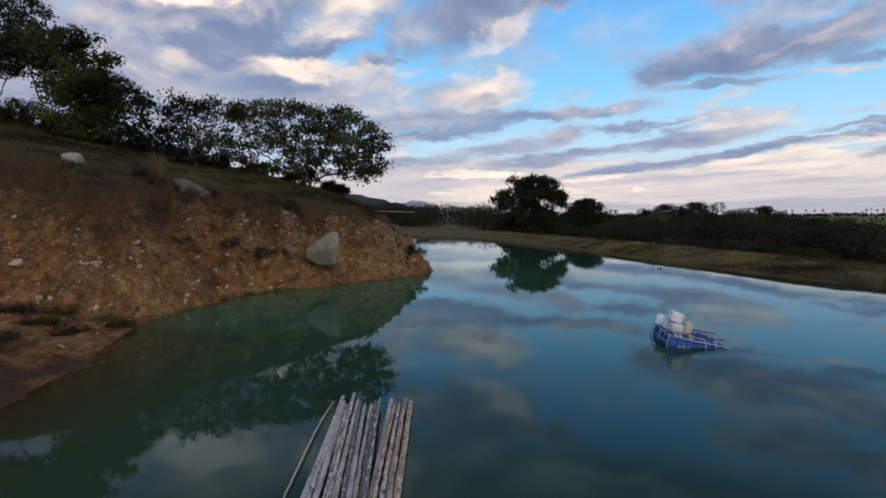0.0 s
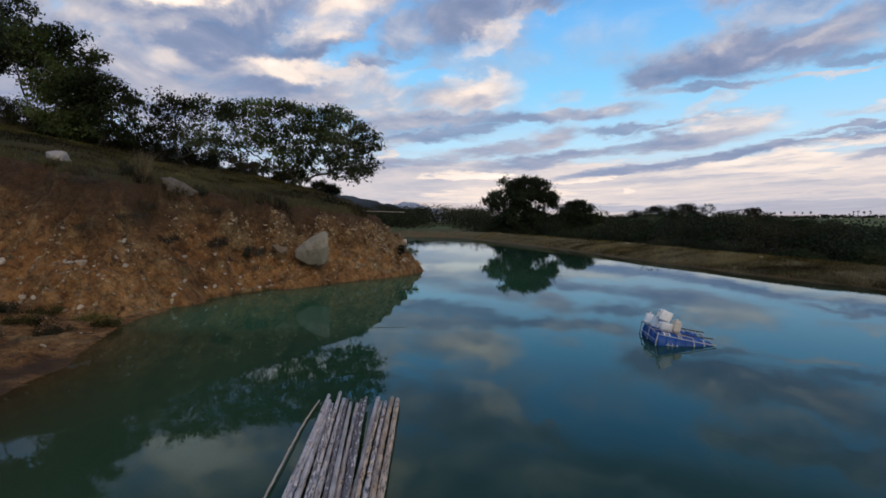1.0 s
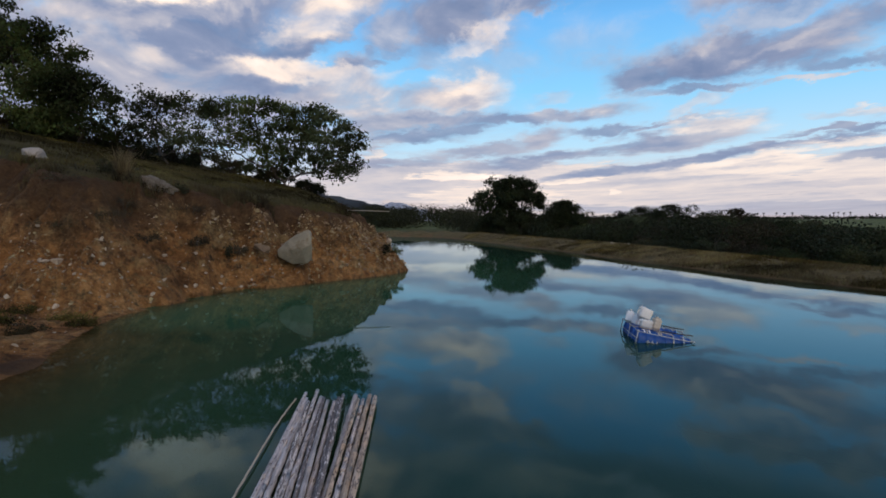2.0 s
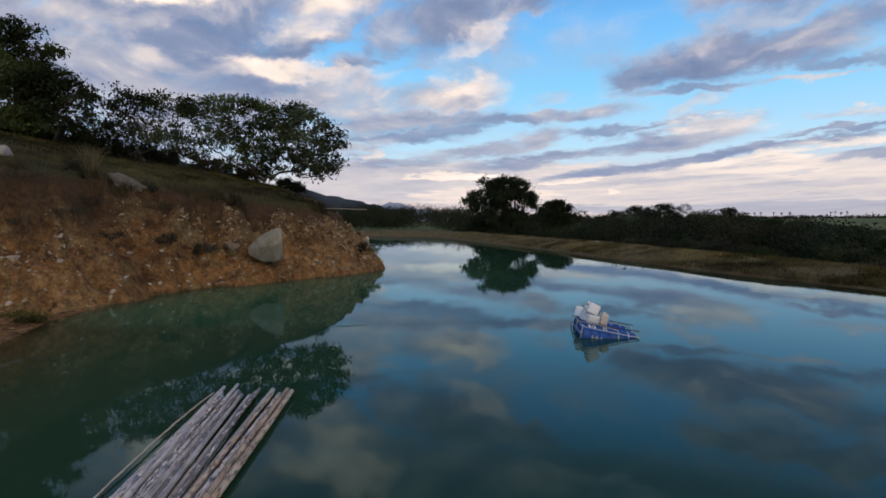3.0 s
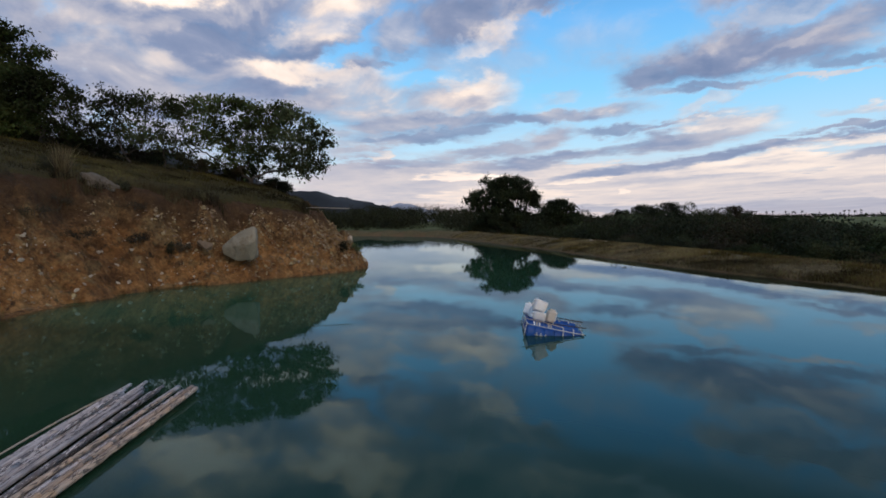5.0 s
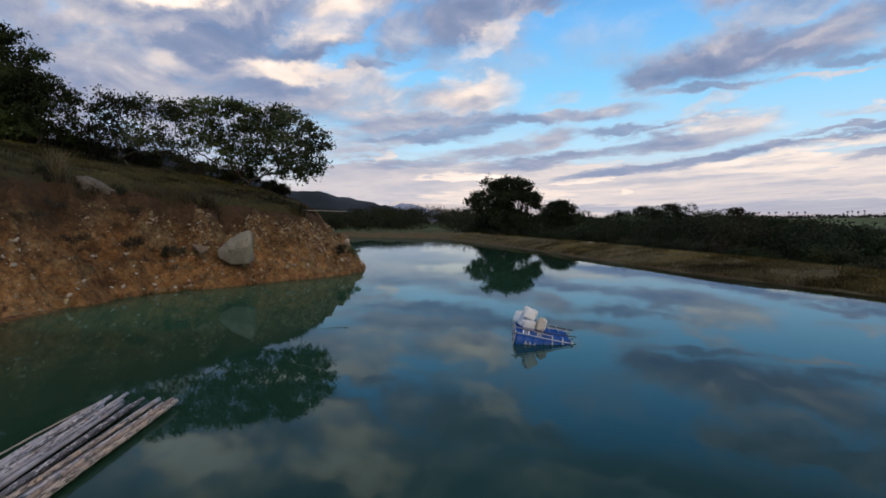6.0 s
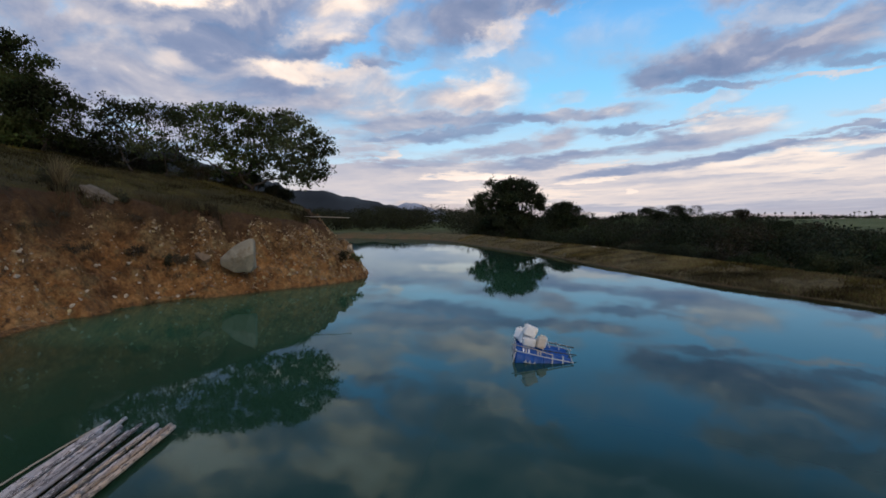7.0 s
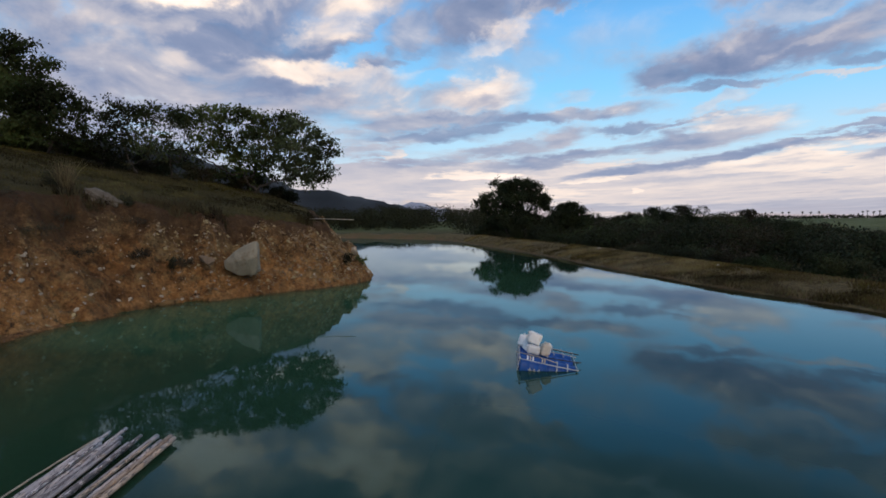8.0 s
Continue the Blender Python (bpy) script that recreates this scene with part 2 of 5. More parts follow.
def plain(name, color, rough=0.6, vary=0.25, scale=6.0, bump=0.0, metal=0.0, island=False, dirt=None):
    """A surface of one kind: base colour with grain, stains and relief at two scales."""
    mat, n, b, _ = material(name)
    co = n.add("ShaderNodeTexCoord").outputs["Object"]
    big, fine = n.noise(co, scale, 4, 0.6), n.noise(co, scale * 9, 3, 0.6)
    f = n.m("ADD", n.m("MULTIPLY", big, 0.65), n.m("MULTIPLY", fine, 0.35))
    col = n.ramp(f, [(0.3, tuple(c * (1 - vary) for c in color)), (0.7, tuple(min(1, c * (1 + vary)) for c in color))])
    if dirt:
        col = n.mix(n.step(n.noise(co, scale * 0.6, 6, 0.7), 0.52, 0.68), col, dirt)
    rnd = n.add("ShaderNodeNewGeometry").outputs["Random Per Island"] if island else n.add("ShaderNodeObjectInfo").outputs["Random"]
    hsv = n.add("ShaderNodeHueSaturation")
    n.put(hsv.inputs["Color"], col)
    n.put(hsv.inputs["Value"], n.m("MULTIPLY_ADD", rnd, 0.7 if island else 0.4, 0.65 if island else 0.8))
    n.put(hsv.inputs["Hue"], n.m("MULTIPLY_ADD", rnd, 0.05 if island else 0.0, 0.475 if island else 0.5))
    n.put(b.inputs["Base Color"], hsv.outputs[0])
    b.inputs["Roughness"].default_value, b.inputs["Metallic"].default_value = rough, metal
    if bump:
        n.put(b.inputs["Normal"], n.bump(f, 0.6, bump))
    return mat


def leaf_material(name, color, back=0.35, vary=1.0):
    mat, n, b, out = material(name)
    rnd = n.add("ShaderNodeNewGeometry").outputs["Random Per Island"]
    place = n.noise(n.add("ShaderNodeNewGeometry").outputs["Position"], 0.45, 3, 0.6)
    hsv = n.add("ShaderNodeHueSaturation")
    hsv.inputs["Color"].default_value = (*color, 1)
    n.put(hsv.inputs["Hue"], n.m("MULTIPLY_ADD", rnd, 0.07, 0.46))
    stands = n.m("MULTIPLY_ADD", n.step(n.noise(n.add("ShaderNodeNewGeometry").outputs["Position"], 0.16, 2, 0.5), 0.35, 0.65), 0.9 * vary, 1.05 - 0.45 * vary)
    each = n.m("MULTIPLY_ADD", n.add("ShaderNodeObjectInfo").outputs["Random"], 0.7 * vary, 1.0 - 0.35 * vary)
    single = n.m("MULTIPLY_ADD", rnd, 0.7 * vary, n.m("MULTIPLY_ADD", n.step(place, 0.3, 0.7), 1.3 * vary, 0.85 - 1.0 * vary))
    n.put(hsv.inputs["Value"], n.m("MULTIPLY", n.m("MULTIPLY", stands, each), single))
    stand = n.noise(n.add("ShaderNodeNewGeometry").outputs["Position"], 0.13, 3, 0.6)
    n.put(hsv.inputs["Saturation"], n.m("MULTIPLY_ADD", n.step(stand, 0.35, 0.65), -0.35, 1.15))
    n.put(hsv.inputs["Fac"], 1.0)
    n.put(b.inputs["Base Color"], hsv.outputs[0])
    b.inputs["Roughness"].default_value = 0.8
    b.inputs["Specular IOR Level"].default_value = 0.15
    tr = n.add("ShaderNodeBsdfTranslucent")
    n.put(tr.inputs[0], hsv.outputs[0])
    mx = n.add("ShaderNodeMixShader")
    mx.inputs[0].default_value = back
    n.put(mx.inputs[1], b.outputs[0])
    n.put(mx.inputs[2], tr.outputs[0])
    n.put(out.inputs[0], mx.outputs[0])
    return mat


def ground_material():
    mat, n, b, _ = material("earth_and_turf")
    pos = n.add("ShaderNodeNewGeometry").outputs["Position"]
    turf_at = n.add("ShaderNodeAttribute")
    turf_at.attribute_name = "turf"
    clay_at = n.add("ShaderNodeAttribute")
    clay_at.attribute_name = "clay"
    field_at = n.add("ShaderNodeAttribute")
    field_at.attribute_name = "field"
    broad, mid, fine = n.noise(pos, 0.55, 5, 0.6), n.noise(pos, 3.1, 6, 0.65), n.noise(pos, 19.0, 5, 0.7)
    grit = n.voronoi(pos, 14.0)
    ochre = n.ramp(n.m("ADD", n.m("MULTIPLY", broad, 0.5), n.m("MULTIPLY", mid, 0.5)),
                   [(0.36, (0.105, 0.050, 0.018)), (0.5, (0.240, 0.118, 0.041)), (0.62, (0.37, 0.205, 0.080))])
    loam = n.ramp(n.m("ADD", n.m("MULTIPLY", mid, 0.6), n.m("MULTIPLY", fine, 0.4)),
                  [(0.38, (0.054, 0.030, 0.013)), (0.5, (0.17, 0.098, 0.040)), (0.62, (0.315, 0.20, 0.088))])
    k = n.m("ADD", clay_at.outputs["Fac"], n.m("MULTIPLY", n.m("SUBTRACT", n.noise(pos, 1.3, 6, 0.65), 0.5), 1.9))
    dirt = n.mix(n.step(k, 0.25, 0.75), loam, ochre)
    chips = n.m("MULTIPLY", n.step(grit, 0.20, 0.10), n.step(n.noise(pos, 5.0, 3, 0.6), 0.48, 0.62))
    dirt = n.mix(chips, dirt, (0.42, 0.38, 0.32))
    # dark patches: uneven soil colour, plus shade of hollows painted in
    dirt = n.mix(n.step(n.noise(pos, 3.2, 6, 0.72), 0.54, 0.68), dirt, (0.045, 0.030, 0.019))
    dirt = n.mix(n.m("MULTIPLY", n.step(n.noise(pos, 1.1, 5, 0.7), 0.55, 0.68), 0.6), dirt, (0.09, 0.055, 0.032))
    patch = n.noise(pos, 0.8, 5, 0.65)
    dirt = n.mix(n.m("MULTIPLY", n.step(n.m("ADD", n.m("MULTIPLY", patch, 0.65), n.m("MULTIPLY", mid, 0.35)), 0.51, 0.60), 0.55), dirt, n.mix(fine, (0.105, 0.074, 0.030), (0.28, 0.205, 0.098)))
    # crumbly light and dark of the relief, put into the earth colour by noise
    relief_tone = n.add("ShaderNodeHueSaturation")
    n.put(relief_tone.inputs["Color"], dirt)
    n.put(relief_tone.inputs["Value"], n.m("ADD", n.m("MULTIPLY", n.step(n.noise(pos, 9.0, 6, 0.72), 0.34, 0.66), 0.65), n.m("MULTIPLY_ADD", n.step(n.noise(pos, 2.4, 5, 0.7), 0.36, 0.64), 0.55, 0.43)))
    dirt = relief_tone.outputs[0]
    # dark topsoil just under the turf
    soil = n.m("ADD", turf_at.outputs["Fac"], n.m("MULTIPLY", n.m("SUBTRACT", n.noise(pos, 2.6, 5, 0.7), 0.5), 0.22))
    dirt = n.mix(n.m("MULTIPLY", n.step(soil, 0.10, 0.26), 0.85), dirt, n.mix(fine, (0.028, 0.016, 0.009), (0.095, 0.056, 0.029)))
    grass = n.ramp(n.m("ADD", n.m("MULTIPLY", broad, 0.45), n.m("MULTIPLY", fine, 0.55)),
                   [(0.34, (0.030, 0.026, 0.010)), (0.5, (0.062, 0.054, 0.018)), (0.66, (0.104, 0.088, 0.030))])
    green = n.ramp(n.noise(pos, 0.02, 4, 0.6), [(0.35, (0.065, 0.085, 0.028)), (0.65, (0.125, 0.145, 0.05))])
    straw_at = n.add("ShaderNodeAttribute")
    straw_at.attribute_name = "straw"
    straw = n.ramp(n.m("ADD", n.m("MULTIPLY", mid, 0.5), n.m("MULTIPLY", fine, 0.5)), [(0.36, (0.058, 0.044, 0.018)), (0.5, (0.130, 0.099, 0.040)), (0.64, (0.205, 0.157, 0.066))])
    grass = n.mix(straw_at.outputs["Fac"], grass, straw)
    grass = n.mix(field_at.outputs["Fac"], grass, green)
    t = n.m("ADD", turf_at.outputs["Fac"], n.m("MULTIPLY", n.m("SUBTRACT", n.noise(pos, 2.2, 6, 0.7), 0.5), 1.1))
    # dark silt on the bed of the pond
    bed = n.add("ShaderNodeAttribute")
    bed.attribute_name = "bed"
    n.put(b.inputs["Base Color"], n.mix(bed.outputs["Fac"], n.mix(n.step(t, 0.35, 0.65), dirt, grass), (0.20, 0.108, 0.050)))
    b.inputs["Roughness"].default_value = 0.95
    b.inputs["Specular IOR Level"].default_value = 0.2
    relief = n.m("ADD", n.m("MULTIPLY", mid, 0.5), n.m("ADD", n.m("MULTIPLY", fine, 0.25), n.m("MULTIPLY", chips, 0.12)))
    n.put(b.inputs["Normal"], n.bump(relief, 1.0, 0.35))
    return mat


def water_material():
    """Still pond water: a mirror by its Fresnel gloss over a murky green body that clears where it is shallow."""
    mat, n, b, out = material("pond_water")
    pos = n.add("ShaderNodeNewGeometry").outputs["Position"]
    shallow = n.add("ShaderNodeAttribute")
    shallow.attribute_name = "shallow"
    murk = n.ramp(n.noise(pos, 0.12, 4, 0.6), [(0.35, (0.005, 0.029, 0.0175)), (0.65, (0.010, 0.040, 0.025))])
    silt = n.add("ShaderNodeAttribute")
    silt.attribute_name = "silt"
    murk = n.mix(silt.outputs["Fac"], murk, (0.058, 0.152, 0.075))
    # dark brown of the dam's mirror image, put into the water colour beside it
    dam_mirror = n.add("ShaderNodeAttribute")
    dam_mirror.attribute_name = "dam_mirror"
    murk = n.mix(dam_mirror.outputs["Fac"], murk, (0.026, 0.026, 0.012))
    body = n.add("ShaderNodeBsdfDiffuse")
    n.put(body.inputs[0], murk)
    clear = n.add("ShaderNodeBsdfTransparent")
    clear.inputs[0].default_value = (0.74, 0.72, 0.58, 1)
    mx = n.add("ShaderNodeMixShader")
    n.put(mx.inputs[0], shallow.outputs["Fac"])
    n.put(mx.inputs[1], body.outputs[0])
    n.put(mx.inputs[2], clear.outputs[0])
    stretch = n.add("ShaderNodeMapping")
    n.put(stretch.inputs[0], pos)
    stretch.inputs["Scale"].default_value = (1.0, 0.55, 1.0)
    ripple = n.bump(n.m("ADD", n.noise(stretch.outputs[0], 2.2, 2, 0.5), n.m("MULTIPLY", n.noise(stretch.outputs[0], 9.0, 2, 0.5), 0.12)), 1.0, 0.0011)
    gloss = n.add("ShaderNodeBsdfGlossy")
    gloss.inputs["Roughness"].default_value = 0.022
    gloss.inputs["Color"].default_value = (0.67, 0.85, 0.98, 1)
    n.put(gloss.inputs["Normal"], ripple)
    fr = n.add("ShaderNodeFresnel")
    fr.inputs[0].default_value = 1.22
    n.put(fr.inputs["Normal"], ripple)
    top = n.add("ShaderNodeMixShader")
    n.put(top.inputs[0], fr.outputs[0])
    n.put(top.inputs[1], mx.outputs[0])
    n.put(top.inputs[2], gloss.outputs[0])
    n.put(out.inputs[0], top.outputs[0])
    return mat


EARTH, WATER = ground_material(), water_material()
STONE = plain("pale_stone", (0.40, 0.335, 0.25), 0.9, 0.3, 3.0, 0.03)
BOULDER = plain("grey_boulder", (0.235, 0.215, 0.160), 0.9, 0.32, 1.6, 0.06, dirt=(0.16, 0.125, 0.075))
BARK = plain("grey_bark", (0.055, 0.045, 0.036), 0.95, 0.4, 5.0, 0.02)
PALE_BARK = plain("bleached_branch", (0.085, 0.068, 0.055), 0.9, 0.3, 5.0, 0.02)
LEAF = leaf_material("tree_leaf", (0.066, 0.086, 0.032), 0.35, 0.85)
DARK_LEAF = leaf_material("dark_leaf", (0.027, 0.036, 0.016), 0.2, 0.5)
SHRUB_LEAF = leaf_material("shrub_leaf", (0.035, 0.039, 0.018), 0.25, 0.5)
DAM_GRASS = leaf_material("dam_grass_blade", (0.128, 0.100, 0.040), 0.3, 0.8)
OLIVE_LEAF = leaf_material("olive_brown_leaf", (0.050, 0.044, 0.024), 0.25, 0.5)
DRY_GRASS = leaf_material("dry_grass", (0.11, 0.088, 0.034), 0.3)
TURF_BLADE = leaf_material("turf_blade", (0.084, 0.074, 0.024), 0.3)
STRAW_BLADE = leaf_material("straw_blade", (0.23, 0.17, 0.07), 0.3)
# distance haze is put into both base colours: bluish hill, pale peak
HILL = plain("wooded_hill", (0.013, 0.019, 0.023), 1.0, 0.25, 0.004)
PEAK = plain("far_peak", (0.40, 0.43, 0.50), 1.0, 0.03, 0.001)
BLUE = plain("blue_plastic", (0.001, 0.075, 0.33), 0.55, 0.18, 5.0, 0.002, dirt=(0.003, 0.06, 0.24))
PIPE = plain("grey_white_pipe", (0.40, 0.41, 0.41), 0.5, 0.12, 8.0)
CAN = plain("milky_plastic", (0.80, 0.79, 0.76), 0.45, 0.08, 7.0, 0.002, dirt=(0.66, 0.62, 0.54))
DULL_ROCK = plain("dull_rock", (0.125, 0.110, 0.088), 0.9, 0.35, 2.5, 0.05)
GREY_ROCK = plain("grey_rock", (0.30, 0.275, 0.24), 0.9, 0.3, 2.5, 0.04)
OLD_CAN = plain("stained_plastic", (0.56, 0.50, 0.41), 0.55, 0.2, 7.0, 0.002, dirt=(0.42, 0.34, 0.25))
ROD_WOOD = plain("pale_rod", (0.40, 0.35, 0.28), 0.8, 0.2, 6.0)


# ---- mesh helpers ----
def part(name, data, mat, parent=None, label=""):
    """Links a bmesh, or lists of corners and faces, as one mesh object, under a thing or part if given."""
    me = bpy.data.meshes.new(name)
    if isinstance(data, bmesh.types.BMesh):
        data.to_mesh(me)
        data.free()
    else:
        me.from_pydata(data[0], [], data[1])
    if mat:
        me.materials.append(mat)
    ob = new(name, me)
    if parent:
        ob.parent = parent
    if label:
        tagged(ob, label)
    return ob


def smooth(ob):
    ob.data.polygons.foreach_set("use_smooth", [True] * len(ob.data.polygons))
    return ob


def tube(verts, faces, path, radii, sides=6, cap=True):
    """Adds a round tube along a path to lists of corners and faces."""
    start = len(verts)
    for i, p in enumerate(path):
        a, c = path[max(i - 1, 0)], path[min(i + 1, len(path) - 1)]
        d = (Vector(c) - Vector(a)).normalized()
        s = d.orthogonal().normalized() if abs(d.z) > 0.95 else d.cross(Vector((0, 0, 1))).normalized()
        u = d.cross(s)
        for k in range(sides):
            w = 2 * math.pi * k / sides
            verts.append(tuple(Vector(p) + (s * math.cos(w) + u * math.sin(w)) * radii[i]))
    for i in range(len(path) - 1):
        for k in range(sides):
            a, b = start + i * sides + k, start + i * sides + (k + 1) % sides
            faces.append((a, b, b + sides, a + sides))
    if cap:
        faces.append(tuple(range(start + sides - 1, start - 1, -1)))
        faces.append(tuple(range(len(verts) - sides, len(verts))))


def leaves(points, size, rng, droop=0.3, slim=0.5):
    """Many small pointed leaves, one at each point, each a folded pair of triangles."""
    n = len(points)
    p = np.array(points)
    d = rng.normal(size=(n, 3))
    d[:, 2] -= droop
    d /= np.linalg.norm(d, axis=1)[:, None]
    s = np.cross(d, rng.normal(size=(n, 3)))
    s /= np.linalg.norm(s, axis=1)[:, None]
    up = np.cross(s, d)
    ln = (size * rng.uniform(0.6, 1.4, n))[:, None]
    v = np.empty((n, 4, 3))
    v[:, 0] = p
    v[:, 1] = p + d * ln * 0.5 + s * ln * slim * 0.5 + up * ln * 0.1
    v[:, 2] = p + d * ln
    v[:, 3] = p + d * ln * 0.5 - s * ln * slim * 0.5 + up * ln * 0.1
    i = np.arange(n) * 4
    f = np.concatenate([np.stack([i, i + 1, i + 2], 1), np.stack([i, i + 2, i + 3], 1)])
    return v.reshape(-1, 3).tolist(), f.tolist()


def value_noise(x, y, seed=0):
    """Smooth noise between 0 and 1 over arrays."""
    xi, yi = np.floor(x).astype(np.int64), np.floor(y).astype(np.int64)
    xf, yf = x - xi, y - yi
    xf, yf = xf * xf * (3 - 2 * xf), yf * yf * (3 - 2 * yf)

    def rnd(a, b):
        h = (a * 374761393 + b * 668265263 + seed * 974634777) & 0x7FFFFFFF
        h = ((h ^ (h >> 13)) * 1274126177) & 0x7FFFFFFF
        return ((h ^ (h >> 16)) & 0xFFFF) / 65535.0

    return (rnd(xi, yi) * (1 - xf) + rnd(xi + 1, yi) * xf) * (1 - yf) + (rnd(xi, yi + 1) * (1 - xf) + rnd(xi + 1, yi + 1) * xf) * yf


def fractal(x, y, octaves=4, seed=0):
    total, amp = 0, 0.5
    for o in range(octaves):
        total = total + (value_noise(x * 2 ** o, y * 2 ** o, seed + o) - 0.5) * amp * 2
        amp *= 0.5
    return total


def inside_distance(x, y, poly):
    """Signed distance to a closed outline: positive inside."""
    d2, inside = np.full(np.shape(x), 1e12), np.zeros(np.shape(x), bool)
    for (ax, ay), (bx, by) in zip(poly, poly[1:] + poly[:1]):
        ex, ey = bx - ax, by - ay
        t = np.clip(((x - ax) * ex + (y - ay) * ey) / (ex * ex + ey * ey), 0, 1)
        d2 = np.minimum(d2, (x - ax - t * ex) ** 2 + (y - ay - t * ey) ** 2)
        cross = ((ay > y) != (by > y)) & (x < (bx - ax) * (y - ay) / (by - ay + 1e-12) + ax)
        inside ^= cross
    return np.where(inside, 1, -1) * np.sqrt(d2)


# ---- the lie of the land ----
# waterline of the cut bank from near to the point and back behind it
SHORE = [(-5.6, -6.0), (-6.0, 4.0), (-6.1, 8.3), (-6.3, 10.2), (-6.9, 12.0), (-7.35, 13.7), (-7.45, 15.0), (-7.2, 16.4), (-6.95, 18.4),
         (-5.85, 19.9), (-4.75, 21.1), (-3.6, 22.7), (-2.4, 23.8), (-1.4, 25.2), (-0.8, 27.1), (-1.1, 29.5), (-2.4, 33), (-5, 39), (-9, 48), (-14, 60), (-22, 80), (-24, 98)]
DAM_SHORE = [(-8, 90), (1.0, 82.5), (4.0, 75), (10.45, 44.4), (12.45, 30.4), (13.75, 23.0), (14.8, 19.5), (17.2, 9.7), (20, -6)]
POND = SHORE + DAM_SHORE + [(18, -14), (-3, -14)]
# foot of the steep cut, which leaves a low shelf by the near shore
CUT = [(-40, 15.5), (-12, 14.6), (-9.6, 14.0), (-8.2, 14.2), (-7.5, 15.0)] + SHORE[7:] + [(-80, 98), (-80, 15.5)]


def land(x, y):
    """Height of the ground, and how much turf, ochre clay and farmland it carries."""
    x, y = np.asarray(x, float), np.asarray(y, float)
    pond = inside_distance(x, y, POND)
    rough = fractal(x * 0.5, y * 0.5, 3, 5)
    cut = inside_distance(x, y, CUT) + 0.45 * rough + 0.22 * fractal(x * 1.7, y * 1.7, 3, 9)
    west = np.clip((4 - x) / 6, 0, 1)
    # grassy hillside above the cut, falling away behind its brow
    hill = 3.58 + 0.231 * (-4.7 - x) + 0.075 * np.minimum(y - 31, 2) - 0.20 * np.clip(y - 33.5, 0, 60)
    hill = hill - 0.06 * np.clip(-26 - x, 0, 80) ** 1.2 + 0.18 * fractal(x * 0.25, y * 0.25, 3, 3)
    gully = 1.0 + 0.25 * fractal(x * 0.9, y * 0.25, 3, 21)
    face = np.where(cut < 0.5, cut * 0.8, 0.4 + (cut - 0.5) * 1.22) * gully + 0.12
    lip = 0.28
    bank = -lip * np.log(np.exp(-np.clip(face, -3, 14) / lip) + np.exp(-np.clip(hill, -3, 14) / lip))
    # slumps, ledges and clods on the cut
    on_face = np.clip((hill - face) / 0.6, 0, 1) * np.clip(cut / 0.4, 0, 1)
    ridged = 0.5 - np.abs(fractal(x * 0.75, y * 0.75, 4, 51))
    bank = bank + on_face * (1.5 * (ridged - 0.32) + 0.55 * fractal(x * 1.9, y * 1.9, 4, 57) + 0.20 * (0.4 - np.abs(fractal(x * 3.6, y * 3.6, 2, 71)))) + 0.05 * fractal(x * 1.4, y * 1.4, 3, 61)
    bank = np.where(cut > 0, bank, -5)
    # low shelf and the plain around
    shelf = 0.03 + 0.11 * np.clip(-pond, 0, 4) + np.clip(-pond / 0.6, 0, 1) * (0.12 * rough + 0.34 * (0.25 - np.abs(fractal(x * 1.5, y * 1.5, 4, 67))))
    far = np.clip((np.hypot(x, y) - 120) / 400, 0, 1)
    plain_z = -1.3 + 0.5 * fractal(x * 0.02, y * 0.02, 3, 31) + 4.6 * far * far * (3 - 2 * far)
    # grassy dam: up from the water, along a crest, down on the far side
    out = -pond
    crest = np.interp(y, (0, 18, 24, 46, 100), (0.25, 0.37, 0.50, 0.68, 0.98)) + 0.05 * fractal(x * 0.3, y * 0.12, 3, 41)
    dam = crest * np.sign(out) * np.clip(np.abs(out) / 3.1, 0, 1) ** 0.6 + 0.06 * fractal(x * 1.1, y * 1.1, 3, 43)
    dam = np.where(out > 3.5, np.maximum(crest - (out - 3.5) * 0.30, plain_z), dam)
    eastern = (x > 3) | (y > 78)
    base = np.where(eastern, dam, np.where((y < 16) & (x < 3), np.where(out > 9, np.maximum(plain_z + 1.5, 0.5), shelf), plain_z))
    z = np.maximum(base, bank)
    bed = np.where((y < 14.5) & (x < 3), 0.085 + 0.335 * np.clip((y - 12.5) / 2, 0, 1), 0.42)
    z = np.where(pond > 0, np.maximum(-bed * pond + 0.03 * rough, -2.2), z)
    z = np.where((pond > 0) & (cut > 0), np.maximum(z, np.minimum(bank, 0.25)), z)
    steep = np.clip((hill - face) / np.where(hill > face, 1.5 + 1.0 * np.clip((-7 - x) / 3, 0, 1), 0.7), -1, 1)
    turf = np.where(cut > 0, np.where(steep > 0, 0.04 + 0.30 * (1 - steep), 0.76 + 0.30 * -steep), np.where(eastern | (pond < -14), 1.5, 0.05 + 0.8 * np.clip(rough - 0.08, 0, 0.35)))
    turf = np.where((z < 0.03) & (pond > -3) & ~eastern & (cut > 0), 0.0, turf)
    clay = np.clip(0.9 - 0.33 * z + 0.05 * (-4 - x), 0, 1)
    clay = np.where(cut > 0, clay, 0.85)
    field = np.clip((np.hypot(x, y) - 170) / 60, 0, 1) * np.clip((out - 12) / 8, 0, 1)
    return z, turf, clay, field


def straw_cover(x, y):
    """How much dry dam grass covers the ground: along the dam only."""
    out = -inside_distance(x, y, POND)
    return np.clip((6.2 - out) / 1.6, 0, 1) * ((x > 3) | (y > 78))


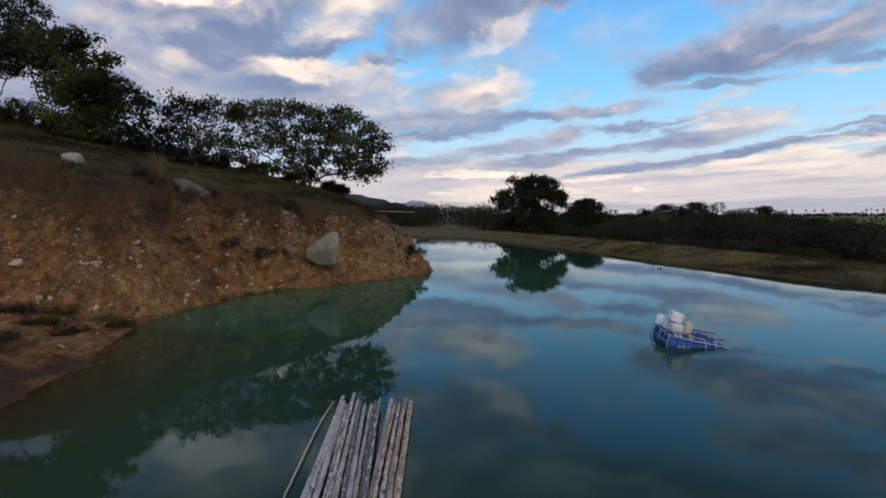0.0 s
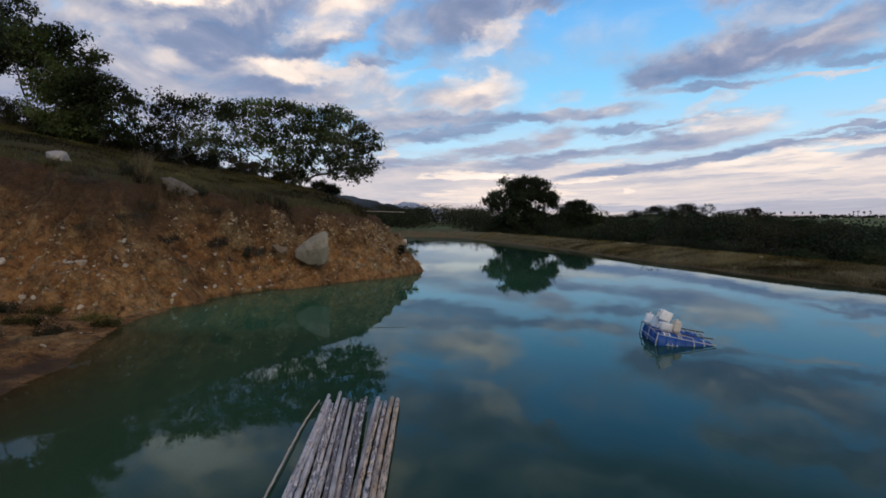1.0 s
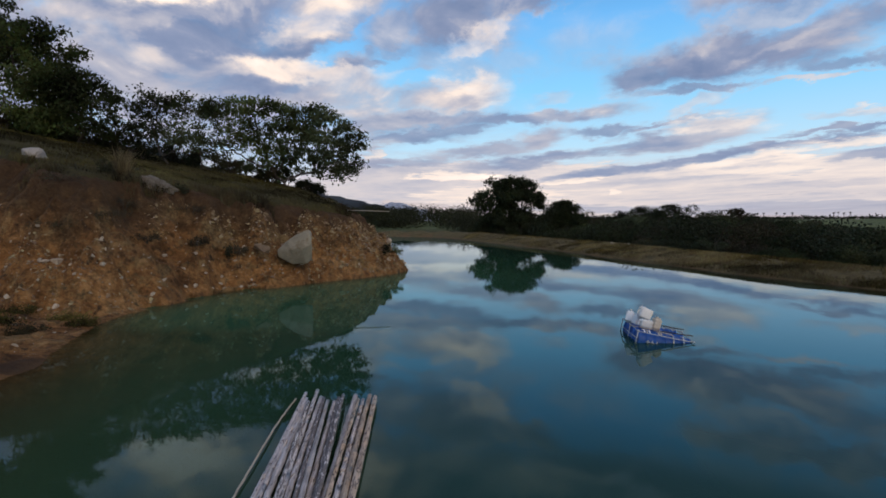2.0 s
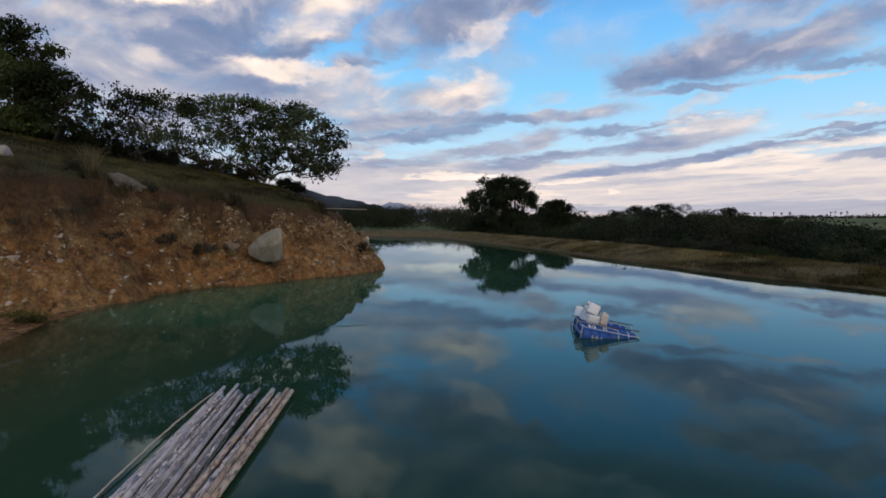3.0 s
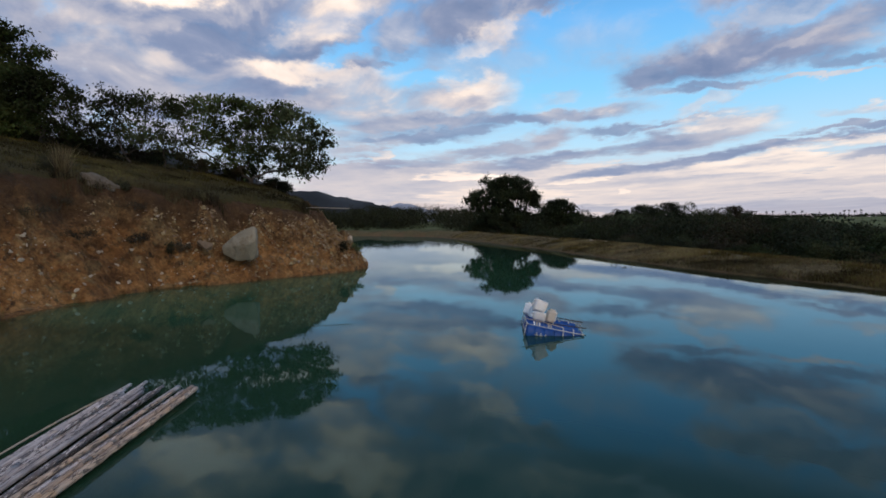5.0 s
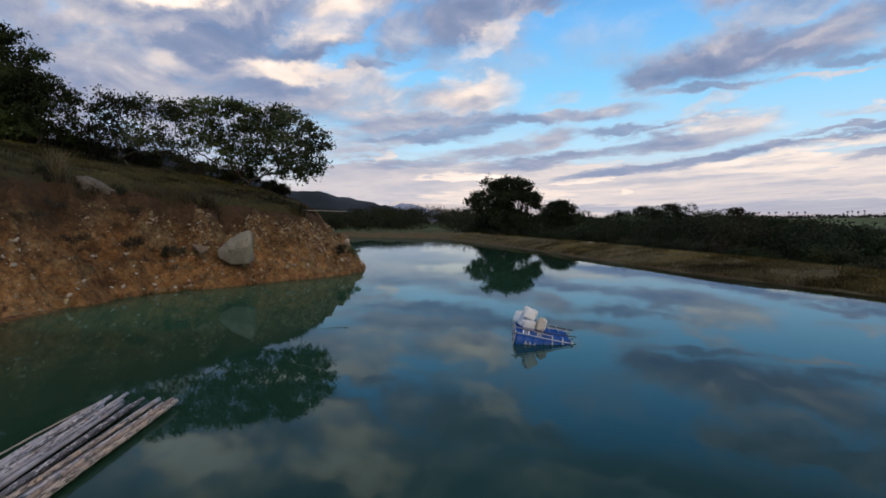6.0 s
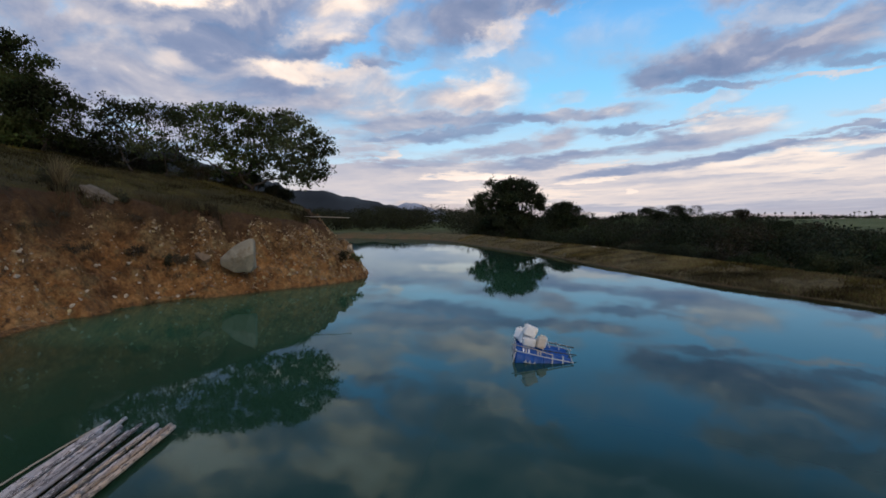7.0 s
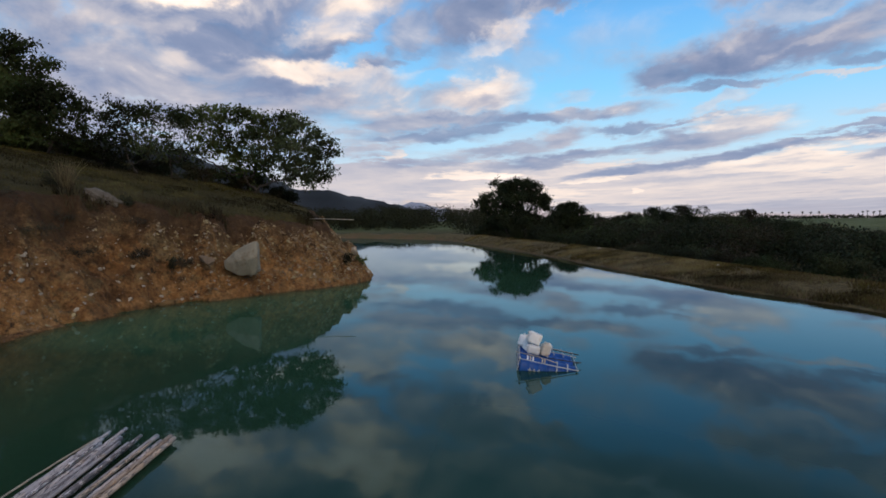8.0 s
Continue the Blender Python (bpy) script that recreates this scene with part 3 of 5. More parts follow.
def ground_lines(fine_lo, fine_hi, step, lo, hi):
    lines, v, s = list(np.arange(fine_lo, fine_hi, step)), fine_hi, step
    while v < hi:
        lines.append(v)
        s *= 1.06
        v += s
    lines.append(hi)
    v, s = fine_lo, step
    while v > lo:
        s *= 1.09
        v -= s
        lines.insert(0, max(v, lo))
    return np.array(lines)


gx, gy = ground_lines(-13.0, 0.5, 0.11, -4600, 4600), ground_lines(7.5, 33.0, 0.125, -4600, 4700)
X, Y = np.meshgrid(gx, gy)
Z, TURF, CLAY, FIELD = land(X, Y)
nx, ny = len(gx), len(gy)
idx = np.arange(nx * ny).reshape(ny, nx)
quads = np.stack([idx[:-1, :-1], idx[:-1, 1:], idx[1:, 1:], idx[1:, :-1]], -1).reshape(-1, 4)
ground = smooth(part("ground", (np.stack([X, Y, Z], -1).reshape(-1, 3).tolist(), quads.tolist()), EARTH))
for key, values in (("turf", TURF), ("clay", CLAY), ("field", FIELD), ("straw", straw_cover(X, Y)), ("bed", np.clip(inside_distance(X, Y, POND) / 0.4, 0, 1) * (Z < 0.05))):
    ground.data.attributes.new(key, "FLOAT", "POINT").data.foreach_set("value", values.ravel())
tagged(ground, "ochre cut earth bank, grassy slope and flat farmland round a pond", "ground", kind="structure")


def height(x, y):
    return float(land(np.array([x]), np.array([y]))[0][0])


wx, wy = np.arange(-26, 26.1, 0.5), np.arange(-15, 105.1, 0.5)
WX, WY = np.meshgrid(wx, wy)
deepness = -land(WX, WY)[0]
nx, ny = len(wx), len(wy)
idx = np.arange(nx * ny).reshape(ny, nx)
quads = np.stack([idx[:-1, :-1], idx[:-1, 1:], idx[1:, 1:], idx[1:, :-1]], -1).reshape(-1, 4)
wet = (deepness > -0.6).ravel()[quads].any(1) & (inside_distance(WX, WY, POND) > -2.5).ravel()[quads].all(1)
water = smooth(part("water", (np.stack([WX, WY, 0 * WX], -1).reshape(-1, 3).tolist(), quads[wet].tolist()), WATER))
water.data.attributes.new("shallow", "FLOAT", "POINT").data.foreach_set("value", np.exp(-np.clip(deepness, 0, 9) / 0.30).ravel())
water.data.attributes.new("silt", "FLOAT", "POINT").data.foreach_set("value", np.maximum(np.exp(-np.clip(-inside_distance(WX, WY, CUT), 0, 90) / 6.5), np.exp(-np.clip(inside_distance(WX, WY, POND), 0, 90) / 5.0) * np.clip((2.5 - WX) / 6, 0, 1)).ravel())
# where the water colour takes on the dam's painted reflection
water.data.attributes.new("dam_mirror", "FLOAT", "POINT").data.foreach_set("value", (np.exp(-np.clip(inside_distance(WX, WY, POND), 0, 90) / 2.2) * (WX > 3)).ravel())
tagged(water, "still green-blue pond water mirroring sky and banks", "water", kind="structure")


def hill_ridge(name, mat, far, spans, label):
    """A long ridge at a distance: azimuth and elevation of its crest in degrees, filled down to the plain."""
    verts, faces = [], []
    steps = 160
    a = np.linspace(spans[0][0], spans[-1][0], steps)
    e = np.interp(a, [s[0] for s in spans], [s[1] for s in spans])
    jag = fractal(a * 1.3, a * 0, 5, int(far)) * 0.35 * np.clip(e / 3, 0.15, 1)
    for row, (grow, back) in enumerate(((-0.02, 0.80), (0.35, 0.88), (0.75, 0.95), (1.0, 1.0), (0.5, 1.15))):
        for k in range(steps):
            r = far * back * (1 + 0.03 * math.sin(a[k] * 0.9 + row))
            up = math.tan(radians(max((e[k] + jag[k]) * grow, -0.2))) * far
            verts.append((r * math.sin(radians(a[k])), r * math.cos(radians(a[k])), up - 3))
    for row in range(4):
        for k in range(steps - 1):
            i = row * steps + k
            faces.append((i, i + 1, i + 1 + steps, i + steps))
    return tagged(smooth(part(name, (verts, faces), mat)), label, "hill", kind="structure")


hill_ridge("backdrop_hill", HILL, 1500, [(-60, 5.0), (-45, 7.5), (-32, 7.6), (-26, 7.0), (-20.5, 5.4), (-15.7, 3.9), (-11.4, 3.2), (-8.5, 2.85), (-4.4, 1.75), (-2.5, 1.0), (-1, 0.5)], "dark blue-green wooded hills beyond the trees")
hill_ridge("backdrop_peak", PEAK, 3900, [(-9, 1.0), (-6.5, 1.7), (-4.2, 1.95), (-3.1, 2.2), (-2.2, 2.05), (-0.4, 1.5), (1.5, 0.6)], "pale hazy mountain far off on the horizon")


# ---- trees ----
def tree(name, base, h, w, seed, stems=3, low=0.3, clumps=26, twigs=16, leaf=0.11, per_twig=26, bark=BARK, foliage=LEAF, flare=0.5, lean=(0, 0), thick=0.12, squash=1.0, lump=0, layered=0.7, label="", group="", category="tree"):
    """Trunk and limbs that taper out to twigs, and a loose crown of single leaves round the twigs."""
    rng = np.random.default_rng(seed)
    verts, faces, tips = [], [], []
    root = tagged(new(name), label, category, group)
    root.location = base
    zc, hz = h * (low + 1) / 2, h * (1 - low) / 2
    stem_paths = []
    for s in range(stems):
        a = 2 * math.pi * (s + rng.uniform(-0.3, 0.3)) / stems
        r = w * 0.5 * flare * rng.uniform(0.5, 1.0) * (stems > 1)
        end = Vector((math.cos(a) * r + lean[0] * 0.6, math.sin(a) * r + lean[1] * 0.6, h * rng.uniform(0.5, 0.68)))
        mid = Vector((end.x * 0.45 + rng.normal() * 0.12, end.y * 0.45 + rng.normal() * 0.12, end.z * 0.42))
        foot = Vector((math.cos(a) * thick * 0.7, math.sin(a) * thick * 0.7, -0.25)) * (stems > 1) + Vector((0, 0, -0.2))
        path = [tuple(foot.lerp(mid, t).lerp(mid.lerp(end, t), t)) for t in np.linspace(0, 1, 7)]
        tube(verts, faces, path, [thick * (1 - 0.72 * t) for t in np.linspace(0, 1, 7)], 7)
        stem_paths.append(path)
    for c in range(clumps):
        u = rng.uniform(-1, 1)
        a = c * 2.39996 + rng.uniform(-0.4, 0.4)
        rad = w * 0.5 * math.sqrt(max(0.05, 1 - u * u)) * rng.uniform(0.35, 1.0) ** 0.6
        ctr = Vector((math.cos(a) * rad + lean[0], math.sin(a) * rad * squash + lean[1], zc + u * hz * rng.uniform(0.8, 1.0)))
        path = min(stem_paths, key=lambda q: (Vector(q[-1]) - ctr).length)
        frm = Vector(path[int(rng.integers(3, 7))])
        mid = frm.lerp(ctr, 0.5) + Vector((rng.normal() * 0.15, rng.normal() * 0.15, 0.10 * h * rng.uniform(0.2, 1)))
        limb = [frm.lerp(mid, t).lerp(mid.lerp(ctr, t), t) for t in np.linspace(0, 1, 5)]
        tube(verts, faces, [tuple(q) for q in limb], [thick * 0.30 * (1 - 0.75 * t) for t in np.linspace(0, 1, 5)], 5, False)
        cr = w * rng.uniform(0.11, 0.21)
        if lump:
            # dense rounded masses of leaves
            d = rng.normal(size=(lump, 3))
            d /= np.linalg.norm(d, axis=1)[:, None]
            r = rng.uniform(0.25, 1.0, lump)[:, None] ** 0.4 * np.array((1.0, 1.0, 0.72)) * cr
            tips.extend((np.array(ctr) + d * r).tolist())
        for k in range(twigs):
            o = limb[int(rng.integers(2, 5))]
            d = Vector(rng.normal(size=3))
            d.z = d.z * layered + 0.15
            e = o + d.normalized() * cr * rng.uniform(0.5, 1.25)
            m2 = o.lerp(e, 0.5) + Vector(rng.normal(size=3)) * cr * 0.12
            tube(verts, faces, [tuple(o), tuple(m2), tuple(e)], [thick * 0.07, thick * 0.05, thick * 0.02], 3, False)
            for j in range(per_twig):
                t = rng.uniform(0.15, 1.08)
                tips.append(tuple(o.lerp(m2, t).lerp(m2.lerp(e, t), t) + Vector(rng.normal(size=3)) * leaf * 0.75))
    smooth(part("trunk", (verts, faces), bark, root))
    part("crown", leaves(tips, leaf, rng), foliage, root)
    return root


def grown_tree(name, base, leaders, masses, seed, leaf=0.13, per=15, points=420, thick=0.15, bark=BARK, foliage=LEAF, spread=0.20, step=0.20, label="", group="", category="tree"):
    """A tree that grows from its leaders into the masses of its crown, forking towards free space, with sprays of leaves on the outer twigs.
    leaders: runs of (x, y, z) from the foot; masses: (x, y, z, half width, half depth, half height, share of the points)."""
    rng = np.random.default_rng(seed)
    root = tagged(new(name), label, category, group)
    root.location = base
    aims = []
    for mx, my, mz, rx, ry, rz, share in masses:
        d = rng.normal(size=(max(6, int(points * share)), 3))
        d /= np.linalg.norm(d, axis=1)[:, None]
        lumpy = 1 + 0.26 * np.sin(d @ rng.normal(size=3) * 4.5 + rng.uniform(0, 6)) * np.sin(d @ rng.normal(size=3) * 3.5 + rng.uniform(0, 6))
        aims.append(np.array((mx, my, mz)) + d * (lumpy * rng.uniform(0.1, 1.0, len(d)) ** 0.5)[:, None] * np.array((rx, ry, rz)))
    aims = np.concatenate(aims)
    pos, parent = [np.array((0.0, 0.0, -0.3))], [-1]
    for run in leaders:
        at = 0
        for q in run:
            q = np.array(q, float)
            near = int(np.argmin([np.linalg.norm(p - q) for p in pos])) if at == 0 else at
            n = max(1, int(np.linalg.norm(q - pos[near]) / step))
            start = pos[near]
            for t in np.linspace(0, 1, n + 1)[1:]:
                pos.append(start + (q - start) * t + rng.normal(size=3) * step * 0.12)
                parent.append(near if t == 1 / n else len(pos) - 2)
            at = len(pos) - 1
    dist, who = np.full(len(aims), 1e9), np.zeros(len(aims), int)
    fresh = 0
    for _ in range(70):
        block = np.array(pos[fresh:])
        gap = np.linalg.norm(aims[:, None] - block[None], axis=2)
        best = gap.argmin(1)
        closer = gap[np.arange(len(aims)), best] < dist
        dist = np.where(closer, gap[np.arange(len(aims)), best], dist)
        who = np.where(closer, best + fresh, who)
        keep = dist > step * 1.5
        aims, dist, who = aims[keep], dist[keep], who[keep]
        fresh = len(pos)
        if not len(aims):
            break
        for node in np.unique(who[dist < step * 16]):
            pull = aims[who == node] - pos[node]
            d = (pull / np.linalg.norm(pull, axis=1)[:, None]).sum(0) + rng.normal(size=3) * 0.35 + np.array((0, 0, 0.15))
            pos.append(pos[node] + d / (np.linalg.norm(d) + 1e-9) * step)
            parent.append(int(node))
        if len(pos) == fresh:
            break
    n = len(pos)
    kids = [[] for _ in range(n)]
    for k in range(1, n):
        kids[parent[k]].append(k)
    radius, rank = np.zeros(n), np.zeros(n, int)
    for k in range(n - 1, -1, -1):
        radius[k] = max(0.007, sum(radius[c] ** 2.2 for c in kids[k]) ** (1 / 2.2))
        rank[k] = max([rank[c] + 1 for c in kids[k]], default=0)
    radius *= np.minimum(1.0, thick / radius[0] * (radius / radius[0]) ** -0.12)
    verts, faces = [], []
    todo = [(0, None)]
    while todo:
        k, before = todo.pop()
        run = [before, k] if before is not None else [k]
        while kids[k]:
            heir = max(kids[k], key=lambda c: radius[c])
            todo.extend((c, k) for c in kids[k] if c != heir)
            k = heir
            run.append(k)
        if len(run) > 1:
            r = [radius[q] for q in run]
            r[0] = min(r[0], r[1] * 1.3)
            tube(verts, faces, [tuple(pos[q]) for q in run], r, 7 if r[0] > 0.05 else 4, False)
    smooth(part("trunk", (verts, faces), bark, root))
    tips = []
    for k in range(1, n):
        if rank[k] <= 2 and pos[k][2] > 0.25:
            m = int(per * rng.uniform(0.5, 1.5) * (1.0, 0.8, 0.45)[rank[k]])
            tips.append(pos[k] + rng.normal(size=(m, 3)) * np.array((spread, spread, spread * 0.55)))
    part("crown", leaves(np.concatenate(tips), leaf, rng, droop=0.5, slim=0.55), foliage, root)
    return root


HILL_TREES = "trees along the brow of the bank"
def brow_tree(x, y, seed, leaf, per, points, thick, leaders, masses, words):
    return grown_tree("tree", (x, y, height(x, y)), leaders, masses, seed, leaf, per, points, thick, label=words, group=HILL_TREES)


brow_tree(-8.15, 31.9, 4, 0.16, 40, 1150, 0.19,
          [[(0.5, 0.1, 0.35), (1.2, 0.3, 0.62), (2.2, 0.2, 0.75), (3.0, 0.0, 1.25)], [(1.9, 0.3, 1.5), (2.3, 0.2, 2.6)], [(2.6, -0.5, 1.6)], [(-0.2, 0, 0.6), (-0.5, 0.2, 1.3), (-0.9, 0.3, 2.4), (-1.2, 0.2, 3.3)], [(-0.9, -0.4, 1.0), (-1.9, -0.5, 1.6), (-3.0, -0.4, 2.3)], [(0.1, 0.4, 1.0), (0.3, 0.5, 2.2), (0.5, 0.3, 3.3)], [(0.9, -0.3, 1.5), (1.2, -0.5, 2.8)]],
          [(0.5, 0.1, 2.6, 1.5, 1.3, 1.5, 0.14), (-2.2, -0.2, 3.0, 1.3, 1.1, 1.0, 0.08), (-0.6, 0.6, 1.2, 1.6, 0.8, 0.6, 0.05), (2.5, 0, 2.4, 2.3, 1.8, 1.6, 0.34), (1.8, 0, 3.7, 1.8, 1.3, 0.8, 0.15), (3.4, -0.3, 1.0, 1.4, 1.3, 0.8, 0.13), (-1.3, 0.1, 4.3, 1.9, 1.3, 0.65, 0.13), (-1.0, 0.3, 2.7, 1.4, 1.1, 1.1, 0.09), (-3.3, -0.2, 4.1, 1.3, 1.1, 0.6, 0.06), (-3.3, -0.3, 1.9, 1.1, 1.0, 0.8, 0.06)],
          "spreading low-forked tree with a leaning limb and drooping leafy crown")
brow_tree(-11.5, 29.9, 9, 0.12, 16, 200, 0.07,
          [[(-0.2, 0.1, 1.2), (-0.1, 0.0, 2.6)], [(0.35, 0, 0.9), (0.6, 0.2, 2.4)]],
          [(-0.2, 0, 3.0, 1.1, 0.9, 0.6, 0.45), (0.9, 0, 2.9, 0.8, 0.8, 0.5, 0.3), (0.2, 0, 1.6, 0.8, 0.7, 0.7, 0.25)],
          "thin sparse tree with bare lower stems on the brow")
brow_tree(-12.6, 28.9, 12, 0.15, 36, 520, 0.11,
          [[(-0.6, 0, 0.7), (-1.0, 0.2, 1.8), (-1.1, 0.1, 2.7)], [(0.3, 0.2, 0.9), (0.5, 0.2, 2.2), (0.8, 0.0, 3.0)], [(0.1, -0.3, 1.1), (-0.2, -0.4, 2.3)]],
          [(-0.9, 0, 2.9, 1.6, 1.2, 0.75, 0.36), (0.8, 0, 3.1, 1.2, 1.0, 0.5, 0.2), (-1.4, 0, 1.6, 1.1, 1.1, 0.9, 0.22), (0.3, 0, 1.5, 1.2, 1.0, 0.9, 0.22)],
          "bushy small tree forking from the ground on the brow")
brow_tree(-16.9, 28.2, 15, 0.16, 38, 900, 0.14,
          [[(0.5, 0, 0.8), (0.9, 0.1, 2.0)], [(-0.6, 0.1, 0.9), (-1.1, 0.1, 2.4)], [(0.0, -0.3, 1.5), (-0.1, -0.4, 3.0)]],
          [(-0.8, 0, 2.9, 1.9, 1.5, 1.0, 0.36), (0.7, 0, 1.9, 1.5, 1.4, 1.1, 0.3), (1.2, 0, 0.8, 1.1, 1.2, 0.7, 0.14), (-1.2, 0, 1.1, 1.5, 1.3, 0.8, 0.2)],
          "dense dark tree with leaves down to the grass")
brow_tree(-19.7, 28.6, 17, 0.17, 40, 1200, 0.18,
          [[(0.8, 0, 1.2), (1.4, 0.1, 3.0)], [(-0.8, 0.1, 1.2), (-1.4, 0.1, 3.4)], [(0.0, -0.3, 2.0), (-0.1, -0.4, 4.2)]],
          [(0.1, 0, 4.2, 2.6, 2.0, 1.3, 0.4), (1.4, 0, 2.0, 2.0, 1.7, 1.3, 0.25), (-1.8, 0, 3.9, 2.0, 1.6, 0.9, 0.22), (0.8, 0, 0.8, 1.5, 1.4, 0.6, 0.1)],
          "large dense dark tree on the upper grassy slope")
brow_tree(-24.0, 29.2, 21, 0.17, 30, 850, 0.18,
          [[(0.9, 0, 1.3), (1.6, 0.1, 3.2)], [(-0.8, 0.1, 1.4), (-1.5, 0.1, 3.4)], [(0.0, -0.3, 2.2), (0.2, -0.4, 4.9)]],
          [(0.2, 0, 5.5, 2.9, 2.0, 0.9, 0.42), (1.9, 0, 3.6, 1.9, 1.7, 0.8, 0.24), (-1.6, 0, 3.2, 2.2, 1.7, 1.0, 0.26)],
          "tall broad dark tree at the top of the slope")
rng = np.random.default_rng(19)
for k in range(30):
    x = -5.2 - k * 0.68 + rng.uniform(-0.25, 0.25)
    y = np.interp(x, (-24.8, -20.4, -17, -13.9, -11.6, -8, -5), (29.9, 29.2, 29.0, 29.4, 30.6, 32.6, 32.6)) + rng.uniform(-0.5, 0.6)
    h = rng.uniform(0.7, 1.5) * (0.5 if x > -7.5 else 0.75 if x > -16 else 1.0)
    tree("bush", (x, y, height(x, y)), h, h * 1.6, 40 + k, 4, 0.02, 9, 9, 0.10, 16, foliage=(SHRUB_LEAF, DARK_LEAF, OLIVE_LEAF)[k % 3], thick=0.03, layered=0.5,
         label="low scrubby bush under the trees on the brow", group="scrub under the brow trees", category="bush")

# ---- beyond the dam ----
grown_tree("broad_tree", (14.0, 94.0, -0.6), [[(-0.3, 0, 2.4), (-1.8, 0.3, 4.6), (-3.4, 0, 6.0)], [(0.4, 0.3, 3.0), (0.5, 0, 6.4)], [(1.5, -0.3, 3.6), (3.4, 0, 5.6)]],
           [(0.3, 0, 7.3, 5.0, 4.4, 2.4, 0.46), (0.8, 0, 9.4, 3.6, 3.2, 1.2, 0.20), (-3.9, 0, 6.2, 2.3, 2.4, 1.6, 0.15), (4.3, 0, 6.5, 2.3, 2.4, 1.8, 0.15), (0.5, 0, 3.8, 4.8, 3.4, 2.2, 0.40)],
           23, 0.36, 70, 1100, 0.42, BARK, DARK_LEAF, 0.46, 0.45, label="broad dark round-crowned tree behind the dam")
grown_tree("small_tree", (22.6, 92, -0.8), [[(-0.4, 0, 1.6), (-1.4, 0, 3.4)], [(0.5, 0.2, 1.8), (0.9, 0, 4.4)], [(1.6, 0, 2.0), (2.3, 0, 3.6)]],
           [(0.2, 0, 4.6, 2.8, 2.6, 1.7, 0.4), (0.8, 0, 6.0, 1.6, 1.5, 0.8, 0.15), (-1.8, 0, 3.2, 2.0, 2.0, 1.4, 0.2), (2.6, 0, 3.0, 2.2, 2.0, 1.5, 0.25)],
           61, 0.34, 70, 560, 0.22, BARK, DARK_LEAF, 0.42, 0.42, label="dark rounded small tree beside the broad tree")
tree("small_tree", (53, 133, -1.2), 7.2, 5.6, 63, 3, 0.45, 22, 4, 0.24, 12, lump=260, foliage=DARK_LEAF, thick=0.2, label="flat-topped small tree above the far scrub", category="tree")
for k, (a, far, h, w) in enumerate(((18.9, 108, 6.2, 6.0), (23.4, 112, 7.0, 5.6), (25.2, 100, 6.0, 6.4), (28.9, 104, 5.8, 7.0), (21.9, 90, 5.4, 6.6), (27.0, 84, 5.0, 6.0), (31.0, 88, 4.2, 7.0), (34.5, 72, 3.2, 6.0))):
    x, y = 2.9 + far * math.sin(radians(a)), 1.6 + far * math.cos(radians(a))
    tree("small_tree", (x, y, height(x, y) - 0.1), h, w, 240 + k, 4, 0.12, 26, 2, 0.22, 10, lump=340, foliage=(DARK_LEAF, SHRUB_LEAF, DARK_LEAF, OLIVE_LEAF)[k % 4], thick=0.14,
         label="rounded small tree rising from the scrub behind the dam", group="small trees in the scrub", category="tree")
for k, (x, y, h, w) in enumerate(((13.0, 91.5, 3.6, 5.5), (16.2, 92.0, 4.6, 6.0), (19.0, 91.0, 4.4, 5.5), (26.5, 90.0, 4.6, 6.0), (10.0, 93.5, 3.0, 4.5))):
    tree("shrub", (x, y, -0.9), h, w, 90 + k, 4, 0.05, 24, 1, 0.2, 10, lump=360, foliage=DARK_LEAF, thick=0.08,
         label="dense dark shrub under the broad tree", group="shrubs behind the dam", category="shrub")


def skyline(a, d):
    """Height of scrub at azimuth a and distance d that brings its top to the wood's skyline."""
    return 3.9 - 3.4 * np.clip((d - 140) / 400, 0, 1) + d * math.tan(radians(0.55 * (value_noise(np.array([a * 0.7]), np.array([3.5]), 17)[0] - 0.55) + 0.35 * (value_noise(np.array([a * 2.1]), np.array([7.5]), 18)[0] - 0.5) + np.interp(a, (4, 12, 20, 26, 31, 35, 40, 47), (1.1, 1.1, 0.95, 0.72, 0.38, -0.2, -0.7, -1.1))))


rng = np.random.default_rng(5)
for k in range(44):
    f = k / 43
    gap = 4.6 + (k % 3) * 3.0 + rng.uniform(-0.7, 0.7)
    x = np.interp(f, (0, 0.35, 0.7, 1), (18.0, 29.0, 29.5, 25.0)) + gap
    y = np.interp(f, (0, 0.35, 0.7, 1), (89, 68, 46, 22)) + rng.uniform(-2, 2)
    z = height(x, y) - 0.1
    h = skyline(math.degrees(math.atan2(x - 1.5, y - 1.4)), math.hypot(x - 1.5, y - 1.4)) * rng.uniform(0.42, 0.9)
    tree("shrub", (x, y, z), h, h * rng.uniform(1.1, 1.5), 100 + k, 4, 0.12, 20, 4, 0.13, 8, lump=300, foliage=(DARK_LEAF, SHRUB_LEAF, OLIVE_LEAF, LEAF)[int(rng.integers(0, 4))], thick=0.06,
         label="dense dark green shrub behind the dam", group="shrubs behind the dam", category="shrub")
